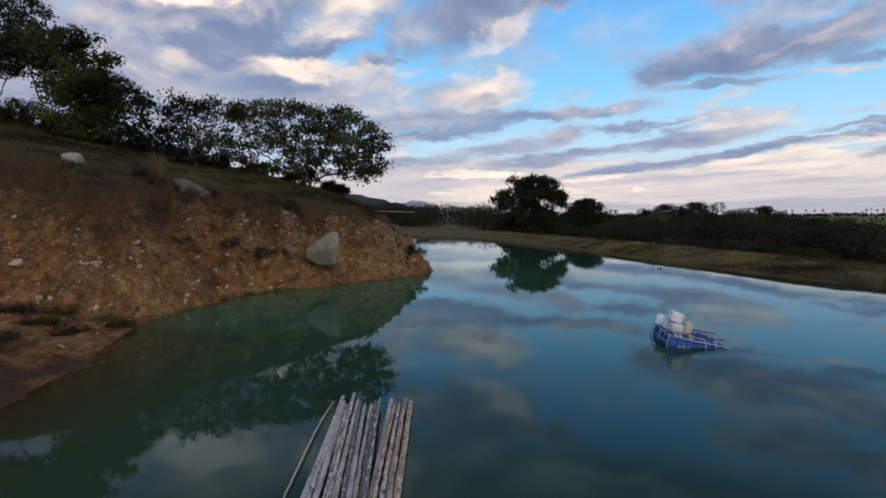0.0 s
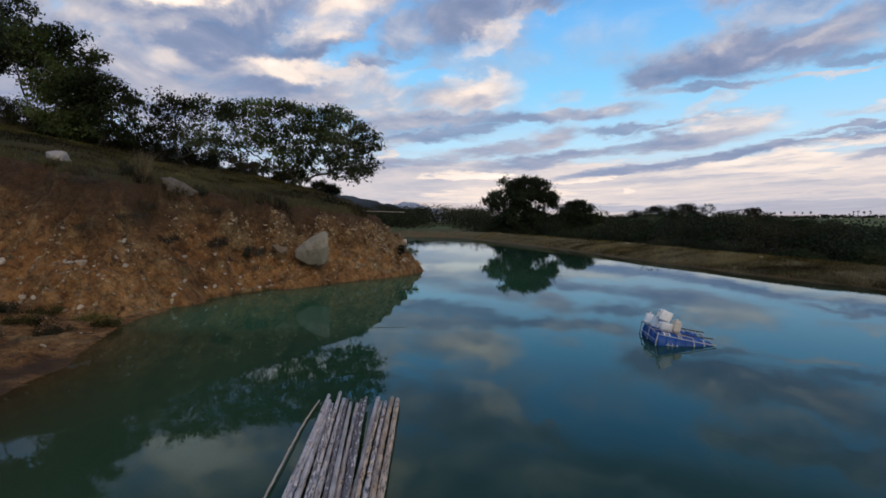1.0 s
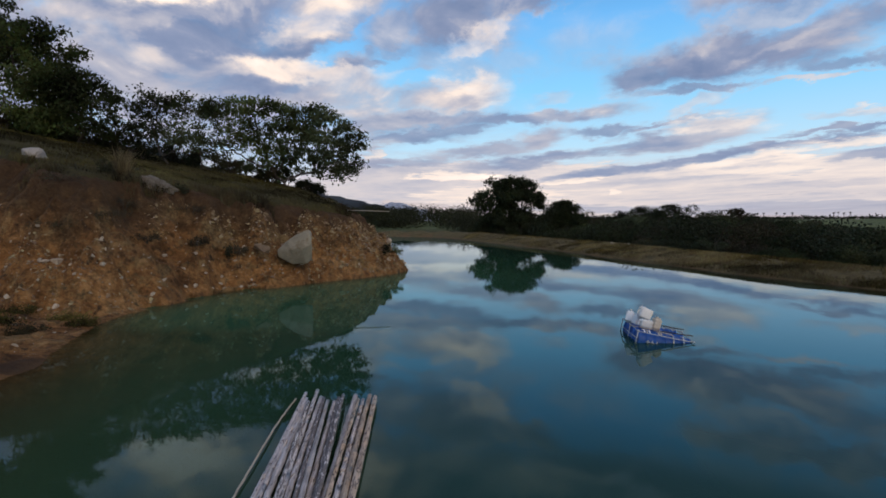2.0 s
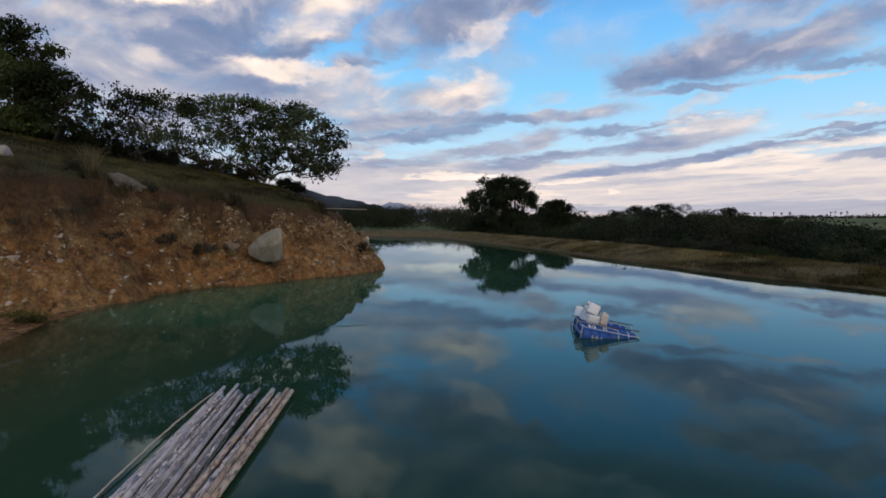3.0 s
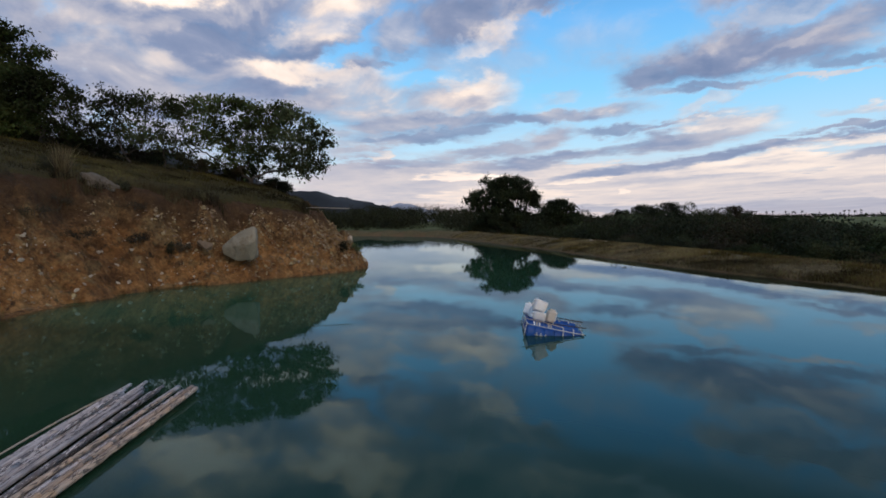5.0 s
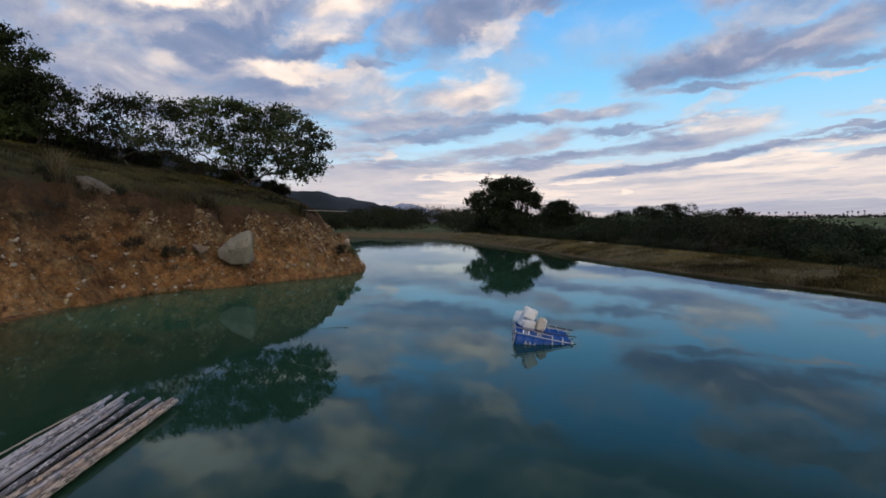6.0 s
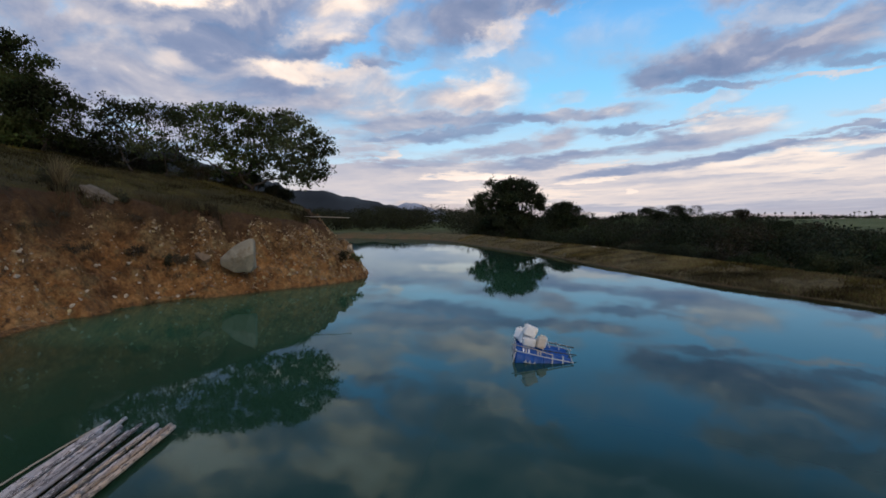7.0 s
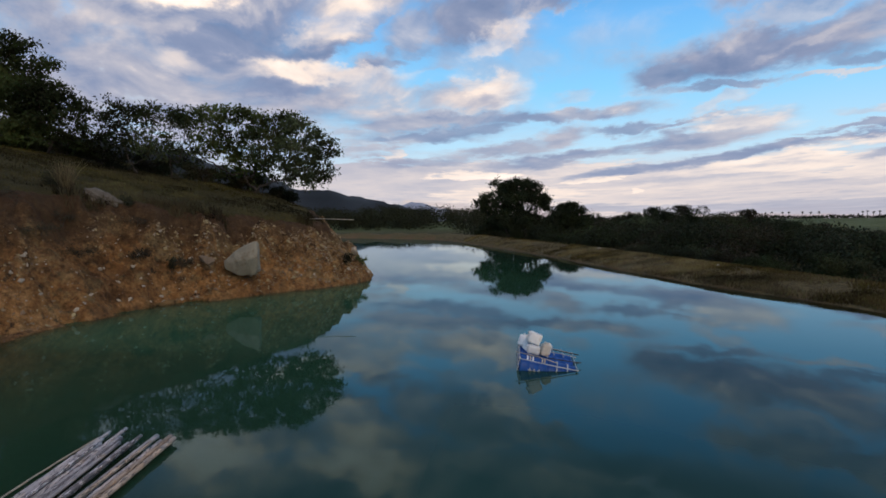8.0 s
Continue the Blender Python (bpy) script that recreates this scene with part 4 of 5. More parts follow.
for k in range(24):
    y = 13.0 + k * 1.45 + rng.uniform(-0.6, 0.6)
    x = np.interp(y, (9.7, 19.5, 23.0, 30.4, 44.4), (17.2, 14.8, 13.75, 12.45, 10.45)) + rng.uniform(7.4, 10.5)
    h = rng.uniform(1.2, 1.75)
    tree("shrub", (x, y, height(x, y) - 0.1), h, h * rng.uniform(1.6, 2.3), 500 + k, 4, 0.05, 20, 4, 0.12, 8, lump=260, foliage=(DARK_LEAF, SHRUB_LEAF, DARK_LEAF, OLIVE_LEAF)[k % 4], thick=0.05,
         label="low dark shrub close behind the dam", group="shrubs behind the dam", category="shrub")
for k, (x, y, h) in enumerate(((24.5, 41.5, 2.2), (25.5, 47.0, 2.4), (23.5, 35.0, 1.7))):
    tree("bare_shrub", (x, y, height(x, y) - 0.1), h, h * 1.3, 160 + k, 4, 0.1, 14, 10, 0.06, 1, bark=PALE_BARK, foliage=DRY_GRASS, thick=0.05,
         label="bleached leafless shrub with bare branches", group="bare shrubs behind the dam", category="shrub")


def scrub(name, spots, leaf, per, mat, seed, label):
    """Uncounted far scrub: lumpy heaps of single leaves in one mesh."""
    rng = np.random.default_rng(seed)
    pts = []
    for x, y, h, w in spots:
        low = height(x, y) - 0.1
        for lump in range(5):
            a = rng.uniform(0, 6.28)
            c = np.array((x + math.cos(a) * w * 0.28, y + math.sin(a) * w * 0.28, low + h * rng.uniform(0.25, 0.62)))
            if lump == 0:
                c = np.array((x, y, low + h * 0.6))
            d = rng.normal(size=(per // 5, 3))
            d /= np.linalg.norm(d, axis=1)[:, None]
            r = rng.uniform(0.35, 1.0, per // 5)[:, None] ** 0.45
            pts.append(c + d * r * np.array((w * 0.27, w * 0.27, h * rng.uniform(0.30, 0.40))))
    return tagged(part(name, leaves(np.concatenate(pts), leaf, rng, slim=0.7), mat), label, "scrub", kind="stuff")


rng = np.random.default_rng(12)
east, distant, west = [], [], []
while len(east) + len(distant) < 330:
    d, a = rng.uniform(50, 230), rng.uniform(4, 47)
    x, y = d * math.sin(radians(a)), d * math.cos(radians(a))
    if inside_distance(np.array([x]), np.array([y]), POND)[0] > -17 or (a > 33 and d > 95) or (a < 9 and d < 112):
        continue
    top = skyline(a, d) * (0.66 + 0.46 * value_noise(np.array([a * 0.8]), np.array([d * 0.02]), 7)[0])
    (east if d < 110 else distant).append((x, y, top * rng.uniform(0.6, 1.1), rng.uniform(4, 13)))
while len(west) < 190:
    x, y = rng.uniform(-70, 14), rng.uniform(112, 190)
    x, y = x * 1.9, y * 1.9
    west.append((x, y, 2.4 + math.hypot(x, y) * math.tan(radians(rng.uniform(1.1, 1.9))), rng.uniform(10, 19)))
scrub("olive_scrub", east[::3], 0.19, 1500, OLIVE_LEAF, 70, "olive-brown scrub among the dark bushes behind the dam")
scrub("near_scrub", [q for i, q in enumerate(east) if i % 3], 0.21, 1500, DARK_LEAF, 71, "dark green scrub woodland over the low ground behind the dam")
scrub("far_scrub", distant, 0.34, 600, SHRUB_LEAF, 72, "dark scrub stretching off towards the farm fields")
scrub("far_woods", west, 0.62, 700, SHRUB_LEAF, 73, "line of dark green woods beyond the far end of the pond")
hedge = [(520 * math.sin(radians(a)), 520 * math.cos(radians(a)), 3.6 * rng.uniform(0.4, 1.15), rng.uniform(9, 18)) for a in np.arange(8, 47, 0.55)]
scrub("hedgerow", hedge, 1.4, 90, DARK_LEAF, 75, "thin dark hedge line along the far fields")


def palm(az, far, h, seed):
    """A far royal palm: straight grey trunk and a head of arching fronds."""
    rng = np.random.default_rng(seed)
    root = tagged(new("palm_tree"), "tall slim palm against the horizon", "palm", "palms on the horizon")
    root.location = (far * math.sin(radians(az)), far * math.cos(radians(az)), height(far * math.sin(radians(az)), far * math.cos(radians(az))) - 0.1)
    v, f = [], []
    tube(v, f, [(0, 0, 0), (0.1, 0, h * 0.5), (0.2, 0, h)], [0.20, 0.17, 0.12], 6)
    part("trunk", (v, f), BARK, root)
    v, f = [], []
    for k in range(13):
        a = 2.4 * k
        rise = rng.uniform(-0.5, 1.1)
        p = [Vector((0.2, 0, h)) + Vector((math.cos(a) * t, math.sin(a) * t, rise * t - 0.34 * t * t)) * 0.5 for t in (0, 0.8, 1.6, 2.4)]
        side = Vector((-math.sin(a), math.cos(a), 0))
        for q, wd in zip(p, (0.1, 0.4, 0.34, 0.05)):
            v.extend([tuple(q - side * wd), tuple(q + Vector((0, 0, 0.12))), tuple(q + side * wd)])
        i = len(v) - 12
        for r in range(3):
            o = i + r * 3
            f.extend([(o, o + 1, o + 4, o + 3), (o + 1, o + 2, o + 5, o + 4)])
    part("frond_crown", (v, f), DARK_LEAF, root)


for k, (az, h) in enumerate(((26.4, 6.5), (26.9, 7.2), (27.4, 6.4), (27.8, 7.6), (29.5, 7.8), (29.8, 7.4), (30.1, 6.4), (30.6, 6.9), (31.1, 7.4), (31.9, 7.0), (32.4, 7.2),
                             (33.4, 7.2), (34.0, 7.0), (34.6, 7.3), (37.6, 7.0), (37.9, 7.2), (38.3, 6.8), (38.7, 7.2))):
    palm(az, 560, h - 1.4, 400 + k)


# ---- bamboo raft ----
def bamboo(name, tint, spots):
    """Weathered cane: streaks along the grain, rows of dark mould and lighter worn patches, each cane its own."""
    mat, n, b, _ = material(name)
    co = n.add("ShaderNodeTexCoord").outputs["Object"]
    rnd = n.add("ShaderNodeObjectInfo").outputs["Random"]
    shift = n.add("ShaderNodeVectorMath", operation="ADD")
    n.put(shift.inputs[0], co)
    offset = n.add("ShaderNodeCombineXYZ")
    n.put(offset.inputs[1], n.m("MULTIPLY", rnd, 37.0))
    n.put(shift.inputs[1], offset.outputs[0])

    def stretched(x, y):
        along = n.add("ShaderNodeMapping")
        n.put(along.inputs[0], shift.outputs[0])
        along.inputs["Scale"].default_value = (x, y, x)
        return along.outputs[0]

    streak, blotch, worn = n.noise(stretched(30, 1.5), 1.5, 5, 0.65), n.noise(stretched(60, 10), 1.0, 4, 0.7), n.noise(stretched(4, 1.6), 1.5, 3, 0.6)
    dull = n.m("MULTIPLY_ADD", rnd, 0.5, 0.75)
    col = n.ramp(n.m("MULTIPLY", n.m("ADD", n.m("MULTIPLY", streak, 0.6), n.m("MULTIPLY", worn, 0.4)), dull),
                 [(0.32, tuple(0.30 * c for c in tint)), (0.5, tuple(0.82 * c for c in tint)), (0.68, tuple(1.2 * c for c in tint))])
    dark = n.step(n.m("ADD", blotch, n.m("MULTIPLY", n.m("SUBTRACT", rnd, 0.5), spots)), 0.53, 0.60)
    n.put(b.inputs["Base Color"], n.mix(n.m("MULTIPLY", dark, 0.85), col, (0.055, 0.045, 0.045)))
    b.inputs["Roughness"].default_value = 0.8
    n.put(b.inputs["Normal"], n.bump(n.m("ADD", streak, n.m("MULTIPLY", blotch, 0.8)), 0.7, 0.010))
    return mat


BAMBOO = bamboo("weathered_bamboo", (0.68, 0.62, 0.59), 0.30)
TAN_CANE = bamboo("tan_bamboo", (0.56, 0.43, 0.32), 0.12)
PALE_CANE = plain("thin_pale_bamboo", (0.42, 0.345, 0.26), 0.8, 0.35, 5.0, 0.01)


def pole_mesh(length, r, seed, bend, grow=0.07):
    """A bamboo cane along y that thickens towards its butt, with low node rings and a hollow cut end."""
    rng = np.random.default_rng(seed)
    verts, faces, path, radii = [], [], [], []
    y = 0.0
    wob, pitch = rng.uniform(0, 6), rng.uniform(0.8, 1.5)
    while y < length:
        gap = rng.uniform(0.22, 0.38)
        for dy, k in ((0.0, 1.0), (gap * 0.5, 0.97), (gap - 0.025, 0.99), (gap - 0.014, 1.07), (gap - 0.006, 1.07)):
            yy = min(y + dy, length)
            swell = 1 + 0.05 * math.sin(yy * 7 + wob)
            path.append((bend * math.sin(yy * pitch + wob) + 0.003 * rng.normal(), -yy, 0.5 * bend * math.cos(yy * 1.3 + wob)))
            radii.append(r * k * swell * max(0.45, 1 + grow * yy))
        y += gap
    tube(verts, faces, path, radii, 9)
    # hollow end
    ring = len(verts)
    for k in range(9):
        w = 2 * math.pi * k / 9
        verts.append((path[0][0] + math.cos(w) * r * 0.7, 0.002, path[0][2] + math.sin(w) * r * 0.7))
    for k in range(9):
        w = 2 * math.pi * k / 9
        verts.append((path[0][0] + math.cos(w) * r * 0.7, -0.12, path[0][2] + math.sin(w) * r * 0.7))
    for k in range(9):
        faces.append((ring + k, ring + (k + 1) % 9, ring + 9 + (k + 1) % 9, ring + 9 + k))
    faces.append(tuple(range(ring + 9, ring + 18)))
    return verts, faces


raft = tagged(new("bamboo_raft"), "weathered grey bamboo canes laid side by side, afloat on the pond", "raft")
raft.location = (-0.055, 0.06, 0)
rng = np.random.default_rng(8)
# far tip of each cane, the turn of the cane and its thickness at the tip
CANES = [(-1.352, 8.25, 3.9, 0.021), (-1.30, 8.02, 4.2, 0.018), (-1.259, 7.91, 4.7, 0.024), (-1.216, 7.79, 5.6, 0.016), (-1.234, 8.39, 5.8, 0.022), (-1.130, 8.11, 5.3, 0.022), (-1.072, 8.05, 5.3, 0.020),
         (-0.997, 7.88, 5.1, 0.020), (-0.934, 7.94, 4.6, 0.021), (-0.877, 8.04, 4.4, 0.023), (-0.823, 8.04, 3.6, 0.019), (-0.679, 8.14, 1.3, 0.027), (-0.621, 7.88, 1.6, 0.018),
         (-0.579, 8.01, 1.7, 0.022), (-0.497, 8.11, 1.0, 0.024), (-0.429, 8.05, 1.4, 0.026)]
for k, (x, tip, turn, thick) in enumerate(CANES):
    ob = smooth(part("cane", pole_mesh(4.6, thick * 1.14, 200 + k, 0.010), TAN_CANE if k in (12, 14, 15) else BAMBOO, raft))
    ob.location = (x, tip, 0.05 + (0.035 if k in (3, 7, 10, 12) else 0.0) + rng.uniform(0, 0.025))
    ob.rotation_euler = (radians(rng.uniform(-0.5, 0.2)), rng.uniform(0, 6.28), radians(turn))
lone = tagged(smooth(part("bamboo_pole", pole_mesh(4.4, 0.0115, 300, 0.034, -0.06), PALE_CANE)), "thin single bamboo pole floating beside the raft", "pole")
lone.location, lone.rotation_euler = (-1.50, 8.26, 0.02), (0, 0, radians(1.2))


# ---- stones ----
def stone_mesh(seed, flatness=0.7, points=15, mat=STONE, name="stone"):
    rng = np.random.default_rng(seed)
    bm = bmesh.new()
    for q in range(points):
        d = Vector(rng.normal(size=3)).normalized()
        bm.verts.new((d.x * rng.uniform(0.8, 1.1), d.y * rng.uniform(0.6, 0.9), d.z * flatness * rng.uniform(0.8, 1.1)))
    bmesh.ops.convex_hull(bm, input=bm.verts)
    for v in [v for v in bm.verts if not v.link_faces]:
        bm.verts.remove(v)
    bmesh.ops.bevel(bm, geom=list(bm.edges), offset=0.06, segments=1, affect="EDGES")
    return part(name, bm, mat)


def rough_rock(seed, name, mat, flat=0.7, rough=0.07):
    """A broken rock: a ball cut by planes, then roughened."""
    rng = np.random.default_rng(seed)
    planes = [(Vector(rng.normal(size=3)).normalized(), rng.uniform(0.55, 0.95)) for _ in range(13)]
    bm = bmesh.new()
    bmesh.ops.create_icosphere(bm, subdivisions=4, radius=1.0)
    for v in bm.verts:
        d = v.co.normalized()
        r = min([1.15] + [o / max(d.dot(n), 1e-3) for n, o in planes if d.dot(n) > 0.1])
        r += rough * noise.fractal(d * 2.6 + Vector((seed, 0, 0)), 0.8, 2.0, 5)
        v.co = Vector((d.x * r, d.y * r * 0.85, d.z * r * flat))
    return smooth(part(name, bm, mat))


# bigger stones
BOULDER_CORNERS = [(0.52, -0.12, 0.80), (0.62, 0.10, 0.70), (0.12, -0.15, 0.64), (-0.35, -0.16, 0.32), (-0.84, -0.12, -0.16), (-0.74, -0.12, -0.48), (-0.25, -0.18, -0.78),
                   (0.42, -0.20, -0.80), (0.64, -0.14, -0.55), (0.68, -0.42, 0.12), (0.55, 0.55, 0.40), (-0.40, 0.60, 0.20), (-0.60, 0.55, -0.60), (0.60, 0.60, -0.70), (0.24, -0.60, -0.04), (-0.30, -0.42, -0.14)]
bm = bmesh.new()
for c in BOULDER_CORNERS:
    bm.verts.new(c)
bmesh.ops.convex_hull(bm, input=bm.verts)
bmesh.ops.bevel(bm, geom=list(bm.edges), offset=0.035, segments=1, affect="EDGES")
bmesh.ops.triangulate(bm, faces=list(bm.faces))
bmesh.ops.subdivide_edges(bm, edges=[e for e in bm.edges if e.calc_length() > 0.18], cuts=3, use_grid_fill=True)
for v in bm.verts:
    v.co += v.co.normalized() * 0.05 * noise.fractal(v.co * 2.2, 0.8, 2.0, 4)
boulder = part("boulder", bm, BOULDER)
boulder.scale, boulder.location, boulder.rotation_euler = (0.86, 0.80, 0.80), (-4.68, 21.55, 1.42), (0, 0, 0.15)
tagged(boulder, "big angular grey boulder half bedded in the bank", "boulder")
flat = stone_mesh(904, 0.7, 12, plain("brown_rock", (0.20, 0.145, 0.095), 0.9, 0.3, 2.5, 0.03), "boulder")
flat.scale, flat.location, flat.rotation_euler = (0.44, 0.36, 0.32), (-5.72, 21.0, 1.40), (0.2, 0.25, 0.2)
tagged(flat, "flat brown boulder beside the big grey one", "boulder")
for k, (x, y, r, words) in enumerate(((-9.2, 20.55, 0.52, "pale grey slab of rock on the lip of the bank"), (-12.9, 19.7, 0.50, "pale rounded rock lying in the grass"),
                                      (-1.75, 28.0, 0.30, "pale rock on the point of the bank"), (-9.55, 15.6, 0.25, "pale slab in the earth bank"),
                                      (-11.3, 15.2, 0.22, "whitish rock low in the bank"), (-10.5, 14.85, 0.13, "whitish rock low in the bank"))):
    ob = rough_rock(910 + k, "rock", (DULL_ROCK, GREY_ROCK, STONE, STONE, STONE, STONE)[k], 0.6, 0.2 if k == 0 else 0.07)
    ob.scale, ob.location, ob.rotation_euler = (r, r, r), (x, y, height(x, y) + r * 0.08), (0.2, 0.3, k * 1.3)
    if k == 0:
        ob.scale, ob.rotation_euler = (0.64, 0.42, 0.40), (0.1, 0.42, 0.1)
    tagged(ob, words, "rock")
for k, (x, y, r) in enumerate(((14.0, 41.0, 0.22), (14.6, 39.2, 0.17), (15.9, 27.5, 0.13))):
    ob = stone_mesh(922 + k, 0.6, 12, STONE, "rock")
    ob.scale, ob.location, ob.rotation_euler = (r, r, r), (x, y, height(x, y) + r * 0.2), (0.1, 0.2, k)
    tagged(ob, "small pale rock lying on the grassy dam", "rock")
kinds = [stone_mesh(930 + k, 0.65, 12) for k in range(7)]
rng = np.random.default_rng(31)
made = 0
while made < 285:
    x, y = rng.uniform(-12.5, -0.8), rng.uniform(13.5, 30.5)
    z, turf, _, _ = (float(q[0]) for q in land(np.array([x]), np.array([y])))
    if z < 0.08 or turf > 0.2 or inside_distance(np.array([x]), np.array([y]), CUT)[0] < 0.1:
        continue
    if fractal(np.array([x * 0.5]), np.array([y * 0.5]), 2, 77)[0] < -0.1 and rng.uniform() < 0.7:
        continue
    r = 0.035 + 0.11 * rng.uniform() ** 3.5
    ob = kinds[made % 7] if made < 7 else copy_thing(kinds[made % 7], Matrix())
    ob.location, ob.rotation_euler, ob.scale = (x, y, z - r * 0.05), tuple(rng.uniform(-0.6, 0.6, 2)) + (rng.uniform(0, 6),), (r * rng.uniform(0.8, 1.5), r, r)
    tagged(ob, "small pale stone bedded in the earth bank", "stone", "stones in the earth bank")
    made += 1


for k in range(14):
    x, y = rng.uniform(-9.6, -7.2), rng.uniform(10.8, 13.8)
    r = rng.uniform(0.025, 0.06)
    ob = copy_thing(kinds[k % 7], Matrix())
    ob.location, ob.rotation_euler, ob.scale = (x, y, height(x, y) + r * 0.1), (rng.uniform(-0.4, 0.4), rng.uniform(-0.4, 0.4), rng.uniform(0, 6)), (r * 1.4, r, r)
    tagged(ob, "small pale stone on the muddy shelf", "stone", "stones on the shelf")


def gravel(count, seed):
    """Chips too many to count, in one mesh."""
    rng = np.random.default_rng(seed)
    x, y = rng.uniform(-13, -0.7, count * 6), rng.uniform(13.3, 31, count * 6)
    z, turf, _, _ = land(x, y)
    patch = 1.5 * fractal(x * 0.4, y * 0.4, 3, 83) - 0.12 + 0.12 * (x > -7.6)
    ok = (z > 0.04) & (turf < 0.22) & (inside_distance(x, y, CUT) > 0.05) & (patch + rng.uniform(-0.35, 0.35, len(x)) > 0.0)
    x, y, z = x[ok][:count], y[ok][:count], z[ok][:count]
    n = len(x)
    r = 0.014 + np.where(x > -7.6, 0.075, 0.050) * rng.uniform(size=n) ** 3
    d = rng.normal(size=(n, 6, 3)) * 0.35
    d += np.array([(1, 0, 0), (-1, 0, 0), (0, 0.8, 0), (0, -0.8, 0), (0, 0, 0.7), (0, 0, -0.7)])
    v = np.stack([x, y, z], -1)[:, None] + d * r[:, None, None]
    i = np.arange(n)[:, None] * 6
    f = np.concatenate([i + np.array(t) for t in ((0, 2, 4), (2, 1, 4), (1, 3, 4), (3, 0, 4), (2, 0, 5), (1, 2, 5), (3, 1, 5), (0, 3, 5))])
    return tagged(part("gravel", (v.reshape(-1, 3).tolist(), f.tolist()), plain("gravel_chip", (0.26, 0.190, 0.110), 0.9, 0.3, 8.0, island=True)),
                  "loose pale gravel and chips over the earth bank", "gravel", kind="stuff")


gravel(8500, 37)


# ---- grass ----
def blades(name, spots, tall, wide, mat, seed, label):
    """Thin curved grass blades standing at the spots."""
    rng = np.random.default_rng(seed)
    p = np.array(spots)
    n = len(p)
    a = rng.uniform(0, 2 * math.pi, n)
    h = tall * rng.uniform(0.45, 1.25, n)
    side = np.stack([np.cos(a), np.sin(a), 0 * a], -1) * wide
    bend = np.stack([rng.normal(size=n), rng.normal(size=n), 0 * a], -1) * 0.28 * h[:, None]
    up = np.stack([0 * h, 0 * h, h], -1)
    v = np.stack([p - side, p + side, p + bend * 0.4 + up * 0.6 + side * 0.7, p + bend * 0.4 + up * 0.6 - side * 0.7, p + bend + up], 1)
    i = np.arange(n) * 5
    f = np.stack([i, i + 1, i + 2, i + 3], -1).tolist() + np.stack([i + 3, i + 2, i + 4], -1).tolist()
    return tagged(part(name, (v.reshape(-1, 3).tolist(), f), mat), label, "grass", kind="stuff")


rng = np.random.default_rng(41)
x, y = rng.uniform(-30, -1.5, 150000), rng.uniform(14, 35, 150000)
z, turf, _, _ = land(x, y)
ok = (turf > 0.55) & (inside_distance(x, y, CUT) > 0.3) & (fractal(x * 0.6, y * 0.6, 3, 91) + rng.uniform(-0.3, 0.3, len(x)) > -0.12)
blades("slope_grass", np.stack([x, y, z - 0.02], -1)[ok][:52000], 0.13, 0.011, TURF_BLADE, 43, "short olive grass over the hillside above the bank")
x, y = rng.uniform(-12.5, -1.5, 90000), rng.uniform(14, 31, 90000)
z, turf, _, _ = land(x, y)
ok = (turf > 0.25) & (turf < 0.85) & (inside_distance(x, y, CUT) > 0.5) & (fractal(x * 0.8, y * 0.8, 3, 93) > 0.05)
blades("lip_grass", np.stack([x, y, z - 0.02], -1)[ok][:9000], 0.34, 0.010, DRY_GRASS, 45, "dry brown grass hanging over the lip of the bank")
f = rng.uniform(0, 1, 120000) ** 1.4
x = np.interp(f, (0, 0.25, 0.5, 0.8, 1), (16.4, 13.75, 12.45, 10.45, 4.0)) + rng.uniform(0.12, 4.8, len(f))
y = np.interp(f, (0, 0.25, 0.5, 0.8, 1), (13, 23.0, 30.4, 44.4, 75)) + rng.uniform(-0.8, 0.8, len(f))
z = land(x, y)[0]
ok = (z > 0.05) & (fractal(x * 0.7, y * 0.7, 3, 95) + rng.uniform(-0.3, 0.3, len(x)) > -0.1)
blades("dam_grass", np.stack([x, y, z - 0.02], -1)[ok][:75000], 0.13, 0.013, DAM_GRASS, 47, "short dry grass along the top and side of the dam")
a, r = rng.uniform(0, 6.3, 480), rng.uniform(0, 1, 480) ** 0.7 * 0.17
x, y = -10.1 + np.cos(a) * r, 19.9 + np.sin(a) * r
blades("tall_grass", np.stack([x, y, land(x, y)[0] - 0.03], -1), 1.0, 0.006, STRAW_BLADE, 49, "tall tuft of dry straw-coloured grass on the lip of the bank")
for k, (x, y, h, w) in enumerate(((-1.35, 27.3, 0.75, 0.9), (-1.75, 26.2, 0.4, 0.6), (-6.9, 20.6, 0.35, 0.5), (-10.9, 20.4, 0.5, 0.8), (-8.6, 20.9, 0.4, 0.6))):
    tree("weed", (x, y, height(x, y) - 0.03), h, w, 180 + k, 5, 0.0, 8, 6, 0.07, 12, foliage=SHRUB_LEAF if k else LEAF, thick=0.012,
         label="small leafy weed growing on the earth bank", group="weeds on the bank", category="weed")

for k, (x, y, h, w) in enumerate(((-8.5, 18.0, 0.22, 1.2), (-9.1, 17.2, 0.2, 1.3), (-9.6, 18.9, 0.25, 1.2), (-7.6, 19.8, 0.25, 0.9), (-6.6, 20.7, 0.22, 0.9), (-9.9, 16.3, 0.2, 1.3), (-10.6, 17.4, 0.22, 1.4), (-8.1, 20.6, 0.3, 1.1))):
    tree("dry_weed", (x, y, height(x, y) - 0.05), h, w, 380 + k, 6, 0.0, 12, 10, 0.05, 6, bark=PALE_BARK, foliage=OLIVE_LEAF, thick=0.012, layered=0.4,
         label="withered brown weed clump on the earth bank", group="dry weeds on the bank", category="weed")
